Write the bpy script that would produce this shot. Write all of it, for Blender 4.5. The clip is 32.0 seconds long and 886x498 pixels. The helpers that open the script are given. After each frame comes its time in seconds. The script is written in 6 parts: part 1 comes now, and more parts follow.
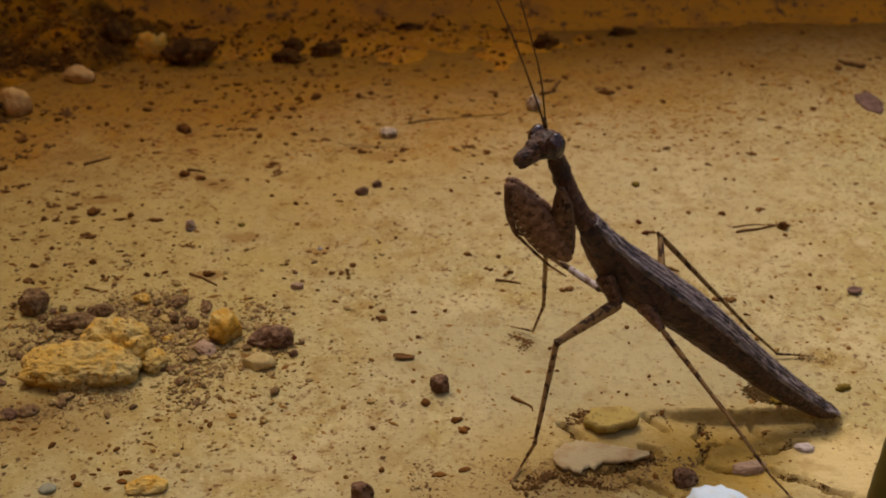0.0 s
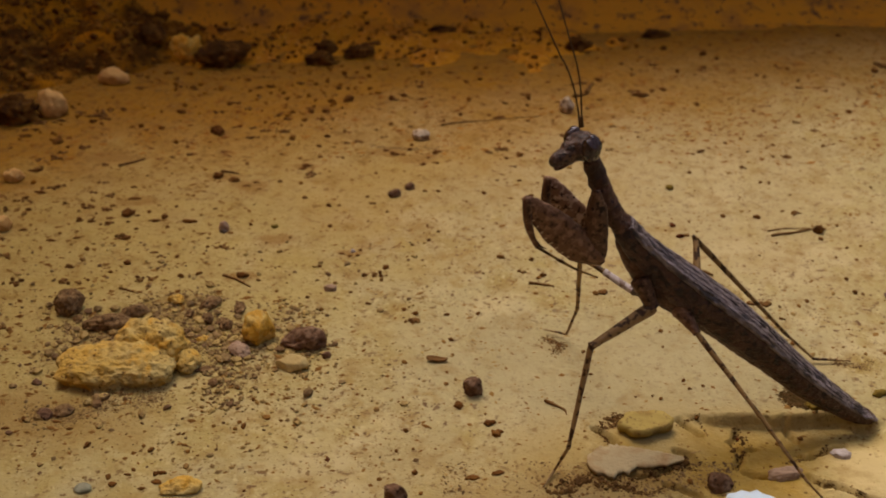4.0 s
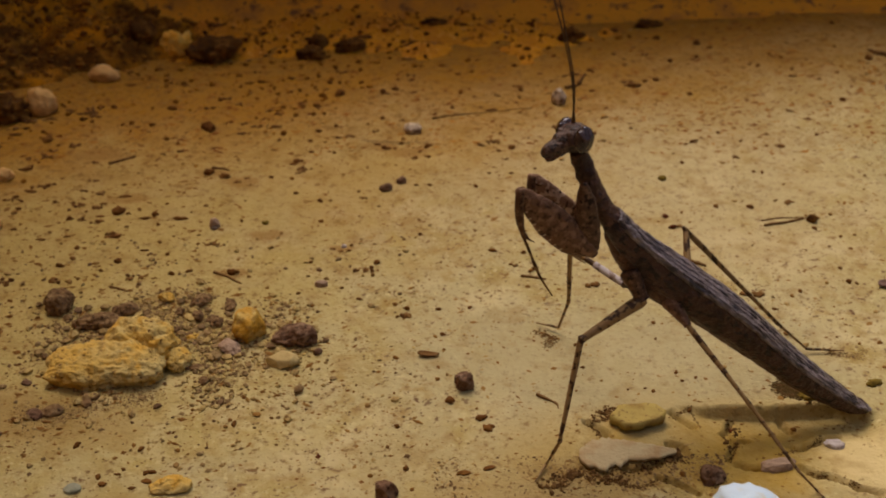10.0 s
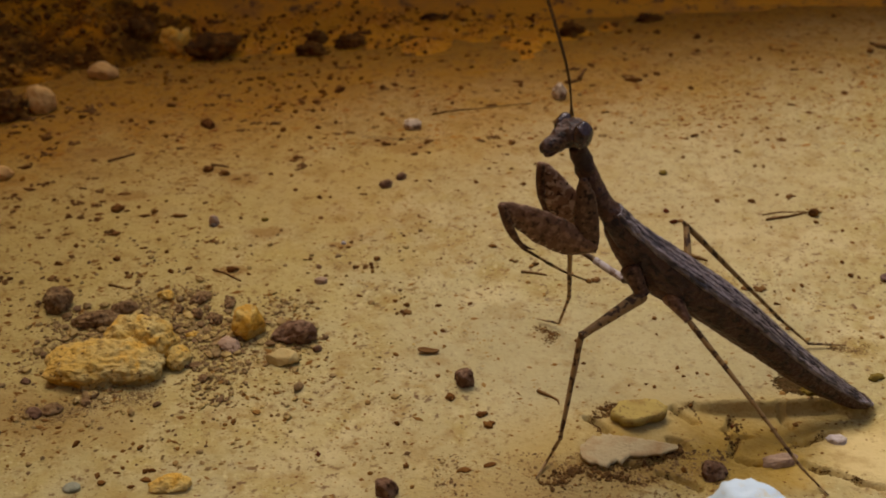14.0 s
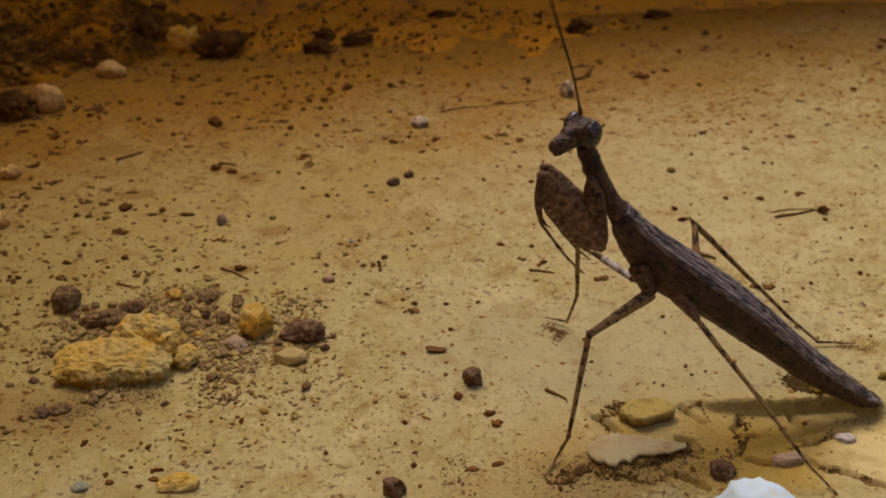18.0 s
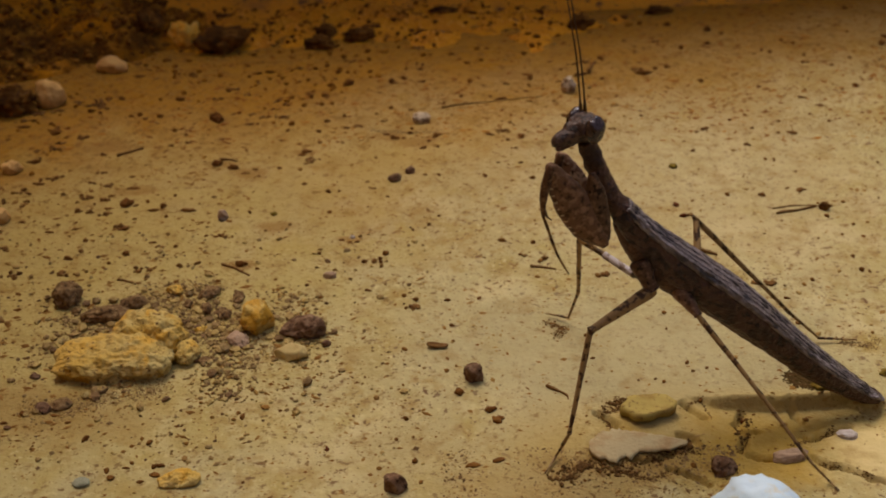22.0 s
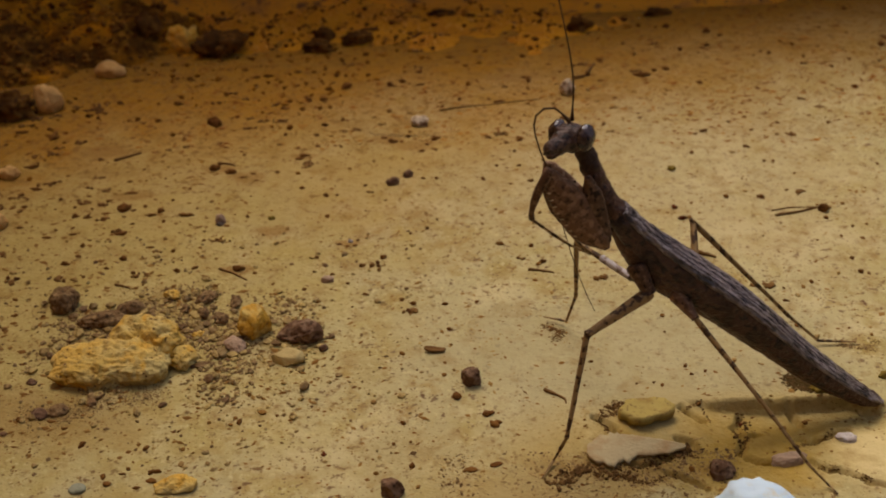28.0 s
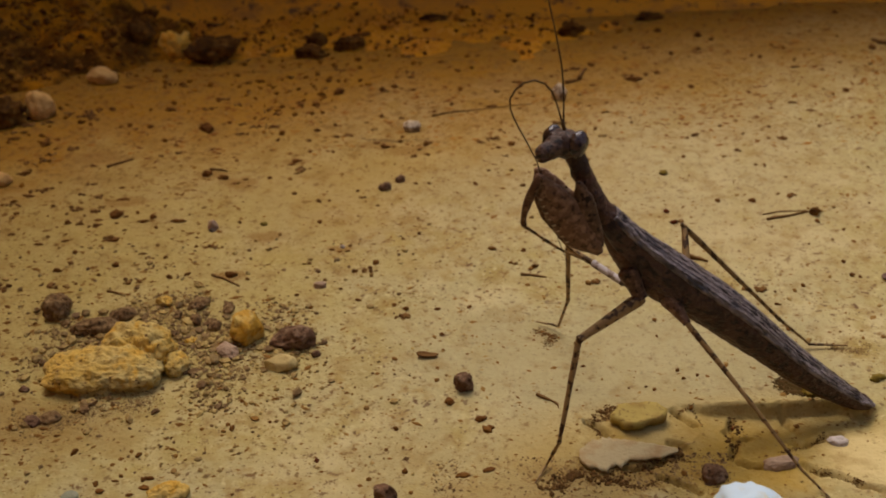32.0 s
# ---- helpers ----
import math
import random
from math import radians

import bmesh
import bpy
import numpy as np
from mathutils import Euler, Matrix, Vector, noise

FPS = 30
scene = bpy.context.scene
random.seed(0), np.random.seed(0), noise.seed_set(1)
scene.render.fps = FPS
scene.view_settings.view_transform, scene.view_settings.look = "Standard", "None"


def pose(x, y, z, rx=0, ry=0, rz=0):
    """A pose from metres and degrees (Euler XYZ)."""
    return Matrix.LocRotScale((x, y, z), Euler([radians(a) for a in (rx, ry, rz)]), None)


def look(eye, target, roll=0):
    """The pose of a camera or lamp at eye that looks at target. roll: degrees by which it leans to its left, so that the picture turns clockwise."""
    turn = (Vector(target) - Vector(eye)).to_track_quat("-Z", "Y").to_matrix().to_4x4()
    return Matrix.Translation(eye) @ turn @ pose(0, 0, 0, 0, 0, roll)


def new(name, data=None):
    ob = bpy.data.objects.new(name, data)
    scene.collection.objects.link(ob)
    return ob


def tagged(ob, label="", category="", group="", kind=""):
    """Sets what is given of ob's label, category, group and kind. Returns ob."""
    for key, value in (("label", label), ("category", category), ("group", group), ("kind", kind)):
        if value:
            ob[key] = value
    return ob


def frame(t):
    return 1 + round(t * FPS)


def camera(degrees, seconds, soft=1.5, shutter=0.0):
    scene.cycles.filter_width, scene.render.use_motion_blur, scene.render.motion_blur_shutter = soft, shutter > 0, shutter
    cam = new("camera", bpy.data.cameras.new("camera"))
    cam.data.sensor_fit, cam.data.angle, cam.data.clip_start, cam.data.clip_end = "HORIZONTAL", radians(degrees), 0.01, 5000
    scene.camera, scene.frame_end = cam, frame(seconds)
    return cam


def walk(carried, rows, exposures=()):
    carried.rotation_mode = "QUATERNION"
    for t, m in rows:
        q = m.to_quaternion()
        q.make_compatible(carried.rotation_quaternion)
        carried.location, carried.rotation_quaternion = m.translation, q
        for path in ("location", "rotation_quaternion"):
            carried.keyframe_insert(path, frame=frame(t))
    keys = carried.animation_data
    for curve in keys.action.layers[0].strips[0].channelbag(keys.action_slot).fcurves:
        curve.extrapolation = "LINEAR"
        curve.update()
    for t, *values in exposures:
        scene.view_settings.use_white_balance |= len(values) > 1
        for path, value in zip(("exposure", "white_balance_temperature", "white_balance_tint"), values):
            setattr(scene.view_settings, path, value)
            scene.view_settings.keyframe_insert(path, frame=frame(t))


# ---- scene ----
cam = camera(40, 32.0, soft=1.85, shutter=0.9)
cam.data.dof.use_dof, cam.data.dof.focus_distance, cam.data.dof.aperture_fstop = True, 0.134, 58.0
walk(cam, [
    (0, pose(-0.00005, -0.00073, 0.08984, 58.053, -0.879, -1.434)),
    (0.5, pose(0.00000, -0.00071, 0.08990, 58.128, -0.828, -1.313)),
    (1, pose(-0.00020, -0.00079, 0.08986, 58.272, -0.800, -1.139)),
    (1.5, pose(-0.00000, -0.00064, 0.08986, 58.275, -0.521, -0.890)),
    (2, pose(-0.00024, -0.00058, 0.08982, 58.235, -0.509, -0.666)),
    (2.5, pose(-0.00029, -0.00071, 0.08971, 58.373, -0.478, -0.580)),
    (3, pose(-0.00064, -0.00053, 0.08981, 58.268, -0.495, -0.438)),
    (3.5, pose(-0.00065, -0.00056, 0.08975, 58.214, -0.422, -0.256)),
    (5.5, pose(-0.00044, -0.00014, 0.08969, 57.956, -0.234, -0.025)),
    (6, pose(0.00000, 0.00000, 0.09000, 58.000, -0.000, 0.000)),
    (6.5, pose(-0.00034, 0.00003, 0.08991, 58.008, -0.010, 0.031)),
    (7, pose(-0.00028, -0.00010, 0.08982, 58.082, 0.032, 0.088)),
    (7.5, pose(-0.00071, 0.00015, 0.08970, 57.933, -0.099, 0.390)),
    (8, pose(-0.00053, 0.00003, 0.08978, 57.899, -0.011, 0.408)),
    (8.5, pose(0.00012, 0.00010, 0.08975, 57.955, 0.203, 0.160)),
    (9, pose(0.00093, 0.00036, 0.08948, 57.790, 0.352, -0.392)),
    (9.5, pose(0.00077, 0.00044, 0.08948, 57.666, 0.318, -0.404)),
    (10, pose(0.00087, 0.00026, 0.08953, 57.783, 0.315, -0.457)),
    (10.5, pose(0.00094, 0.00035, 0.08945, 57.751, 0.396, -0.354)),
    (11, pose(0.00071, 0.00073, 0.08912, 57.734, 0.310, -0.382)),
    (11.5, pose(0.00104, 0.00065, 0.08917, 57.719, 0.356, -0.488)),
    (12, pose(0.00115, 0.00066, 0.08944, 57.642, 0.520, -0.472)),
    (12.5, pose(0.00119, 0.00083, 0.08947, 57.637, 0.533, -0.439)),
    (13, pose(0.00115, 0.00071, 0.08936, 57.609, 0.481, -0.636)),
    (13.5, pose(0.00137, 0.00060, 0.08944, 57.612, 0.523, -0.667)),
    (14, pose(0.00131, 0.00079, 0.08925, 57.583, 0.643, -0.481)),
    (14.5, pose(0.00134, 0.00075, 0.08922, 57.606, 0.655, -0.398)),
    (16.5, pose(0.00155, 0.00103, 0.08925, 57.447, 0.813, -0.306)),
    (17, pose(0.00132, 0.00123, 0.08903, 57.443, 0.775, -0.296)),
    (17.5, pose(0.00159, 0.00117, 0.08929, 57.384, 0.995, -0.213)),
    (18, pose(0.00146, 0.00116, 0.08941, 57.387, 0.963, -0.195)),
    (18.5, pose(0.00155, 0.00105, 0.08927, 57.438, 0.956, -0.232)),
    (19, pose(0.00151, 0.00104, 0.08925, 57.467, 0.926, -0.226)),
    (19.5, pose(0.00158, 0.00123, 0.08919, 57.424, 0.977, -0.115)),
    (20, pose(0.00124, 0.00125, 0.08925, 57.452, 0.867, -0.195)),
    (20.5, pose(0.00154, 0.00136, 0.08918, 57.335, 0.911, -0.275)),
    (21, pose(0.00137, 0.00157, 0.08907, 57.307, 0.830, -0.263)),
    (21.5, pose(0.00142, 0.00138, 0.08921, 57.248, 0.872, -0.203)),
    (22, pose(0.00147, 0.00124, 0.08933, 57.207, 0.962, -0.121)),
    (22.5, pose(0.00153, 0.00127, 0.08927, 57.178, 1.026, -0.193)),
    (23, pose(0.00149, 0.00158, 0.08924, 57.002, 0.880, -0.258)),
    (23.5, pose(0.00148, 0.00174, 0.08917, 56.985, 0.954, -0.210)),
    (24, pose(0.00158, 0.00200, 0.08895, 56.872, 1.093, -0.020)),
    (24.5, pose(0.00175, 0.00201, 0.08896, 56.891, 1.164, 0.001)),
    (25, pose(0.00198, 0.00182, 0.08912, 56.948, 1.183, -0.036)),
    (25.5, pose(0.00193, 0.00154, 0.08920, 57.047, 1.045, -0.404)),
    (27.5, pose(0.00221, 0.00180, 0.08907, 57.228, 1.301, -0.134)),
    (28, pose(0.00225, 0.00167, 0.08924, 57.318, 1.271, -0.117)),
    (28.5, pose(0.00247, 0.00142, 0.08932, 57.448, 1.339, -0.263)),
    (29, pose(0.00236, 0.00143, 0.08932, 57.442, 1.236, -0.362)),
    (29.5, pose(0.00233, 0.00167, 0.08943, 57.291, 1.257, -0.302)),
    (30, pose(0.00223, 0.00172, 0.08946, 57.278, 1.218, -0.326)),
    (30.5, pose(0.00241, 0.00168, 0.08955, 57.353, 1.214, -0.483)),
    (31, pose(0.00264, 0.00163, 0.08958, 57.409, 1.301, -0.554)),
    (31.5, pose(0.00254, 0.00155, 0.08936, 57.512, 1.255, -0.544)),
    (32, pose(0.00252, 0.00165, 0.08955, 57.465, 1.318, -0.465)),
], exposures=[(0, -0.22, 7780, 12), (8, -0.22, 7730, 12), (16, -0.22, 7600, 8), (32, -0.22, 7560, 8)])

# ---- light: soft overcast daylight that comes over the wall from behind and from the right ----
SUN_EL, SUN_AZ = 63.0, -19.0      # height, and turn from +y towards +x
sky_world = bpy.data.worlds.new("sky")
scene.world = sky_world
sky_world.use_nodes = True
wn = sky_world.node_tree
sky = wn.nodes.new("ShaderNodeTexSky")
sky.sky_type, sky.sun_disc = "NISHITA", False
sky.air_density, sky.dust_density, sky.ozone_density = 1.0, 4.0, 1.0
sky.sun_elevation, sky.sun_rotation = radians(SUN_EL), radians(SUN_AZ)
haze = wn.nodes.new("ShaderNodeHueSaturation")       # thin cloud greys the blue of the sky
haze.inputs["Saturation"].default_value = 0.75
wn.links.new(sky.outputs[0], haze.inputs["Color"])
wn.links.new(haze.outputs[0], wn.nodes["Background"].inputs[0])
wn.nodes["Background"].inputs[1].default_value = 0.14
sun = new("sun", bpy.data.lights.new("sun", "SUN"))
sun.data.energy, sun.data.angle, sun.data.color = 1.6, radians(31), (1.0, 0.88, 0.70)
e, a = radians(SUN_EL), radians(SUN_AZ)
sun.matrix_world = look((0, 0, 2), (-math.sin(a) * math.cos(e), -math.cos(a) * math.cos(e), 2 - math.sin(e)))

MM = 0.001


# ---- materials ----
def mat(name, base, rough=0.7, blobs=(), bumps=(), vary=None, metal=0.0, spec=0.2, tint=(1, 1, 1), coat=0.0, grain=None, sky_sheen=0.0):
    """Layers of noise over a base colour. blobs: (size in mm, low, high, colour, detail); bumps: (size in mm, depth in
    mm, detail);
    vary: ('object' or 'island', colours) picks between colours at random; grain: (slope in degrees, stretch) draws the
    marks out along the body. The last argument adds a bluish sheen that stands for sky highlights."""
    m = bpy.data.materials.new(name)
    m.use_nodes = True
    nt = m.node_tree
    bsdf = nt.nodes["Principled BSDF"]
    bsdf.inputs["Roughness"].default_value = rough
    bsdf.inputs["Metallic"].default_value = metal
    bsdf.inputs["Specular IOR Level"].default_value = spec
    bsdf.inputs["Specular Tint"].default_value = (*tint, 1)
    bsdf.inputs["Coat Weight"].default_value = coat
    bsdf.inputs["Sheen Weight"].default_value, bsdf.inputs["Sheen Roughness"].default_value = sky_sheen, 0.35
    bsdf.inputs["Sheen Tint"].default_value = (0.62, 0.66, 1.0, 1)
    coord = nt.nodes.new("ShaderNodeTexCoord").outputs["Object"]
    if grain:
        turn, draw = nt.nodes.new("ShaderNodeMapping"), nt.nodes.new("ShaderNodeMapping")
        turn.inputs["Rotation"].default_value = (0, radians(grain[0]), 0)
        draw.inputs["Scale"].default_value = (1 / grain[1], 1, 1)
        nt.links.new(coord, turn.inputs["Vector"])
        nt.links.new(turn.outputs[0], draw.inputs["Vector"])
        coord = draw.outputs[0]
    if vary:
        if vary[0] == "object":
            pick = nt.nodes.new("ShaderNodeObjectInfo").outputs["Random"]
        else:
            pick = nt.nodes.new("ShaderNodeNewGeometry").outputs["Random Per Island"]
        ramp = nt.nodes.new("ShaderNodeValToRGB")
        ramp.color_ramp.interpolation = "LINEAR"
        cols = vary[1]
        while len(ramp.color_ramp.elements) < len(cols):
            ramp.color_ramp.elements.new(0.5)
        for i, c in enumerate(cols):
            ramp.color_ramp.elements[i].position = i / (len(cols) - 1)
            ramp.color_ramp.elements[i].color = (*c, 1)
        nt.links.new(pick, ramp.inputs[0])
        colour = ramp.outputs[0]
    else:
        rgb = nt.nodes.new("ShaderNodeRGB")
        rgb.outputs[0].default_value = (*base, 1)
        colour = rgb.outputs[0]
    for k, (size, lo, hi, c, detail) in enumerate(blobs):
        tex = nt.nodes.new("ShaderNodeTexNoise")
        tex.inputs["Scale"].default_value = 1000.0 / size
        tex.inputs["Detail"].default_value = detail
        shift = nt.nodes.new("ShaderNodeVectorMath")
        shift.inputs[1].default_value = (0.013 * k, 0.029 * k, 0.007 * k)
        nt.links.new(coord, shift.inputs[0])
        nt.links.new(shift.outputs[0], tex.inputs["Vector"])
        ran = nt.nodes.new("ShaderNodeMapRange")
        ran.inputs["From Min"].default_value, ran.inputs["From Max"].default_value = lo, hi
        nt.links.new(tex.outputs["Fac"], ran.inputs["Value"])
        mix = nt.nodes.new("ShaderNodeMix")
        mix.data_type = "RGBA"
        nt.links.new(ran.outputs["Result"], mix.inputs["Factor"])
        nt.links.new(colour, mix.inputs["A"])
        mix.inputs["B"].default_value = (*c, 1)
        colour = mix.outputs["Result"]
    nt.links.new(colour, bsdf.inputs["Base Color"])
    normal = None
    for size, depth, detail in bumps:
        tex = nt.nodes.new("ShaderNodeTexNoise")
        tex.inputs["Scale"].default_value = 1000.0 / size
        tex.inputs["Detail"].default_value = detail
        nt.links.new(coord, tex.inputs["Vector"])
        bump = nt.nodes.new("ShaderNodeBump")
        bump.inputs["Strength"].default_value = 1.0
        bump.inputs["Distance"].default_value = depth * MM
        nt.links.new(tex.outputs["Fac"], bump.inputs["Height"])
        if normal:
            nt.links.new(normal, bump.inputs["Normal"])
        normal = bump.outputs[0]
    if normal:
        nt.links.new(normal, bsdf.inputs["Normal"])
    return m


OCHRE = (0.435, 0.370, 0.206)
M_GROUND = mat("ochre_paint", OCHRE, 0.7, spec=0.12, blobs=(
    (45, 0.50, 0.72, (0.41, 0.33, 0.125), 4),
    (11, 0.50, 0.66, (0.51, 0.432, 0.25), 4),
    (7.5, 0.55, 0.72, (0.36, 0.27, 0.10), 6),
    (5, 0.54, 0.70, (0.40, 0.32, 0.135), 4),
    (0.8, 0.55, 0.70, (0.53, 0.45, 0.25), 3),
    (2.6, 0.57, 0.72, (0.35, 0.25, 0.10), 5),
    (1.4, 0.58, 0.72, (0.28, 0.185, 0.08), 5),
    (0.9, 0.61, 0.69, (0.16, 0.09, 0.047), 4),
    (0.5, 0.63, 0.71, (0.13, 0.075, 0.042), 2)),
    bumps=((2.5, 0.17, 4), (0.7, 0.16, 3), (0.28, 0.05, 2)))
nt = M_GROUND.node_tree
# soil dust off the heap; its colour also carries dimmer light towards the wall
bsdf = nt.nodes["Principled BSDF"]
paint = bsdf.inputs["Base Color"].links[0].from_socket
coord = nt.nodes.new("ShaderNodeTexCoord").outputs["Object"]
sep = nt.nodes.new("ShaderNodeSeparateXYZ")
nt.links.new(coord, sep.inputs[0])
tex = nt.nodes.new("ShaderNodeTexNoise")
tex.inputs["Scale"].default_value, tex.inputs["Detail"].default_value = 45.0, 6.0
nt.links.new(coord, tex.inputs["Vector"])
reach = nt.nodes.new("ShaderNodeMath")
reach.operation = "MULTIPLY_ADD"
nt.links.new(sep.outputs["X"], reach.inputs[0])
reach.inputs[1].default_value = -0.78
thicken = nt.nodes.new("ShaderNodeMath")             # thicker dust close to the wall, in place of shade there
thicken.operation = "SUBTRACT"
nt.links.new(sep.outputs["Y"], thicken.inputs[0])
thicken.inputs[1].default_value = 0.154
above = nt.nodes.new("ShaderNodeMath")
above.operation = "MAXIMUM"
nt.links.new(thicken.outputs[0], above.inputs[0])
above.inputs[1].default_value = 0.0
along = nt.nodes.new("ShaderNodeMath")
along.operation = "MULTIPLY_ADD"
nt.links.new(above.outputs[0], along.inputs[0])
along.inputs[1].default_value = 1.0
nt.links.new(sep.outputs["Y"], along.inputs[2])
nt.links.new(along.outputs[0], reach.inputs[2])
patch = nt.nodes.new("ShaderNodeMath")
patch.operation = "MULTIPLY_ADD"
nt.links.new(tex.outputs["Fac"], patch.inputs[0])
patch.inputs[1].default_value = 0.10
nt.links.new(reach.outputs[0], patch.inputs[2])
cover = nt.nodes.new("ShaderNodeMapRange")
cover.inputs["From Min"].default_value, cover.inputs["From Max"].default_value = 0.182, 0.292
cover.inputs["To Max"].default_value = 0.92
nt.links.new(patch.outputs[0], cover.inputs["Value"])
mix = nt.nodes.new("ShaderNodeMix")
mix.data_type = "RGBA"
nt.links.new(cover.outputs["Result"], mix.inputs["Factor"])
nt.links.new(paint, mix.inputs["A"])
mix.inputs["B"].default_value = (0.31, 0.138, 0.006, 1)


def stain(under, cx, cy, rx, ry, tone, most, grain=140.0):
    """A ragged patch of another tone on the paint, at a place and with half sizes in mm."""
    away = nt.nodes.new("ShaderNodeVectorMath")
    away.operation = "MULTIPLY_ADD"
    away.inputs[1].default_value = (1000 / rx, 1000 / ry, 0)
    away.inputs[2].default_value = (-cx / rx, -cy / ry, 0)
    nt.links.new(coord, away.inputs[0])
    far = nt.nodes.new("ShaderNodeVectorMath")
    far.operation = "LENGTH"
    nt.links.new(away.outputs[0], far.inputs[0])
    ragged = nt.nodes.new("ShaderNodeTexNoise")
    ragged.inputs["Scale"].default_value, ragged.inputs["Detail"].default_value = grain, 6.0
    nt.links.new(coord, ragged.inputs["Vector"])
    rim = nt.nodes.new("ShaderNodeMath")
    rim.operation = "MULTIPLY_ADD"
    rim.inputs[1].default_value = 1.5
    nt.links.new(ragged.outputs["Fac"], rim.inputs[0])
    nt.links.new(far.outputs["Value"], rim.inputs[2])
    amount = nt.nodes.new("ShaderNodeMapRange")
    amount.inputs["From Min"].default_value, amount.inputs["From Max"].default_value = 1.95, 1.3
    amount.inputs["To Max"].default_value = most
    nt.links.new(rim.outputs[0], amount.inputs["Value"])
    blend = nt.nodes.new("ShaderNodeMix")
    blend.data_type = "RGBA"
    nt.links.new(amount.outputs["Result"], blend.inputs["Factor"])
    nt.links.new(under, blend.inputs["A"])
    blend.inputs["B"].default_value = (*tone, 1)
    return blend.outputs["Result"]


# trodden brown soil and other tones on the flaking paint, each a ragged patch
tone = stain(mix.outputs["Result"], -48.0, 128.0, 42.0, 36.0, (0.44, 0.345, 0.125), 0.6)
# this soil patch also puts the insect's shadow and warm bounced light into colour
tone = stain(tone, 30.0, 101.5, 20.0, 8.5, (0.42, 0.265, 0.05), 0.85)
tone = stain(tone, 49.5, 98.5, 9.0, 6.0, (0.62, 0.50, 0.27), 0.85)
tone = stain(tone, 9.5, 93.0, 10.0, 5.0, (0.30, 0.20, 0.075), 0.7)
tone = stain(tone, -46.0, 106.5, 13.0, 6.0, (0.31, 0.20, 0.07), 0.7)
tone = stain(tone, 38.0, 158.0, 34.0, 26.0, (0.45, 0.355, 0.20), 0.45)
tone = stain(tone, 6.0, 97.5, 22.0, 7.0, (0.37, 0.285, 0.13), 0.45)
tone = stain(tone, 22.0, 117.0, 28.0, 14.0, (0.39, 0.34, 0.205), 0.7)
tone = stain(tone, -26.0, 164.0, 34.0, 18.0, (0.40, 0.285, 0.10), 0.45)
tone = stain(tone, 19.4, 97.3, 9.0, 2.4, (0.27, 0.17, 0.06), 0.6, 300.0)


def grime(under, scale, lo, hi, tone, most):
    """Ragged blots of dirt in the paint, more of them towards the heap."""
    blot = nt.nodes.new("ShaderNodeTexNoise")
    blot.inputs["Scale"].default_value, blot.inputs["Detail"].default_value, blot.inputs["Roughness"].default_value = scale, 5.0, 0.62
    nt.links.new(coord, blot.inputs["Vector"])
    side = nt.nodes.new("ShaderNodeMapRange")
    side.inputs["From Min"].default_value, side.inputs["From Max"].default_value = 0.13, 0.22
    side.inputs["To Min"].default_value, side.inputs["To Max"].default_value = -0.03, 0.045
    nt.links.new(reach.outputs[0], side.inputs["Value"])
    both = nt.nodes.new("ShaderNodeMath")
    both.operation = "ADD"
    nt.links.new(blot.outputs["Fac"], both.inputs[0])
    nt.links.new(side.outputs["Result"], both.inputs[1])
    amount = nt.nodes.new("ShaderNodeMapRange")
    amount.inputs["From Min"].default_value, amount.inputs["From Max"].default_value, amount.inputs["To Max"].default_value = lo, hi, most
    nt.links.new(both.outputs[0], amount.inputs["Value"])
    blend = nt.nodes.new("ShaderNodeMix")
    blend.data_type = "RGBA"
    nt.links.new(amount.outputs["Result"], blend.inputs["Factor"])
    nt.links.new(under, blend.inputs["A"])
    blend.inputs["B"].default_value = (*tone, 1)
    return blend.outputs["Result"]


tone = grime(tone, 210.0, 0.52, 0.68, (0.25, 0.135, 0.03), 0.5)
tone = grime(tone, 620.0, 0.57, 0.68, (0.17, 0.078, 0.018), 0.6)
for cx, cy, rx, ry in ((-8.0, 173.4, 2.6, 2.0), (-3.8, 171.2, 3.4, 1.8), (-29.0, 162.2, 3.2, 1.8), (-33.0, 164.8, 2.8, 1.3), (-21.0, 168.2, 2.2, 1.2), (-12.4, 143.0, 2.0, 1.0), (-3.6, 178.8, 2.6, 1.6),
                       (-36.4, 180.4, 2.2, 1.4), (-23.5, 146.5, 3.0, 1.4), (13.0, 196.0, 6.0, 1.8), (-52.0, 171.0, 5.0, 2.2), (-45.0, 157.0, 3.4, 1.6), (-27.0, 136.6, 2.4, 1.4), (28.0, 187.0, 4.0, 1.4)):
    tone = stain(tone, cx, cy, rx, ry, (0.27, 0.145, 0.04), 0.7, 520.0)
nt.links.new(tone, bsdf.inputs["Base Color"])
M_WALL = mat("wall_paint", (0.60, 0.26, 0.018), 0.65, blobs=(
    (30, 0.45, 0.7, (0.66, 0.27, 0.016), 4), (7, 0.50, 0.70, (0.38, 0.165, 0.03), 5), (3, 0.58, 0.70, (0.17, 0.075, 0.022), 4), (1.2, 0.61, 0.70, (0.12, 0.05, 0.018), 3)), bumps=((3, 0.3, 4),))
M_BLOCKER = mat("dark_sky_blocker", (0.07, 0.045, 0.03), 0.8, blobs=((60, 0.45, 0.7, (0.10, 0.066, 0.042), 4), (14, 0.5, 0.7, (0.045, 0.03, 0.02), 5)), bumps=((20, 1.2, 4),))
M_GRAIN = mat("soil_grains", (0.1, 0.06, 0.03), 0.85, spec=0.06, vary=("island", (
    (0.16, 0.068, 0.020), (0.21, 0.096, 0.028), (0.27, 0.14, 0.042), (0.18, 0.082, 0.026), (0.38, 0.26, 0.11), (0.30, 0.175, 0.06))))
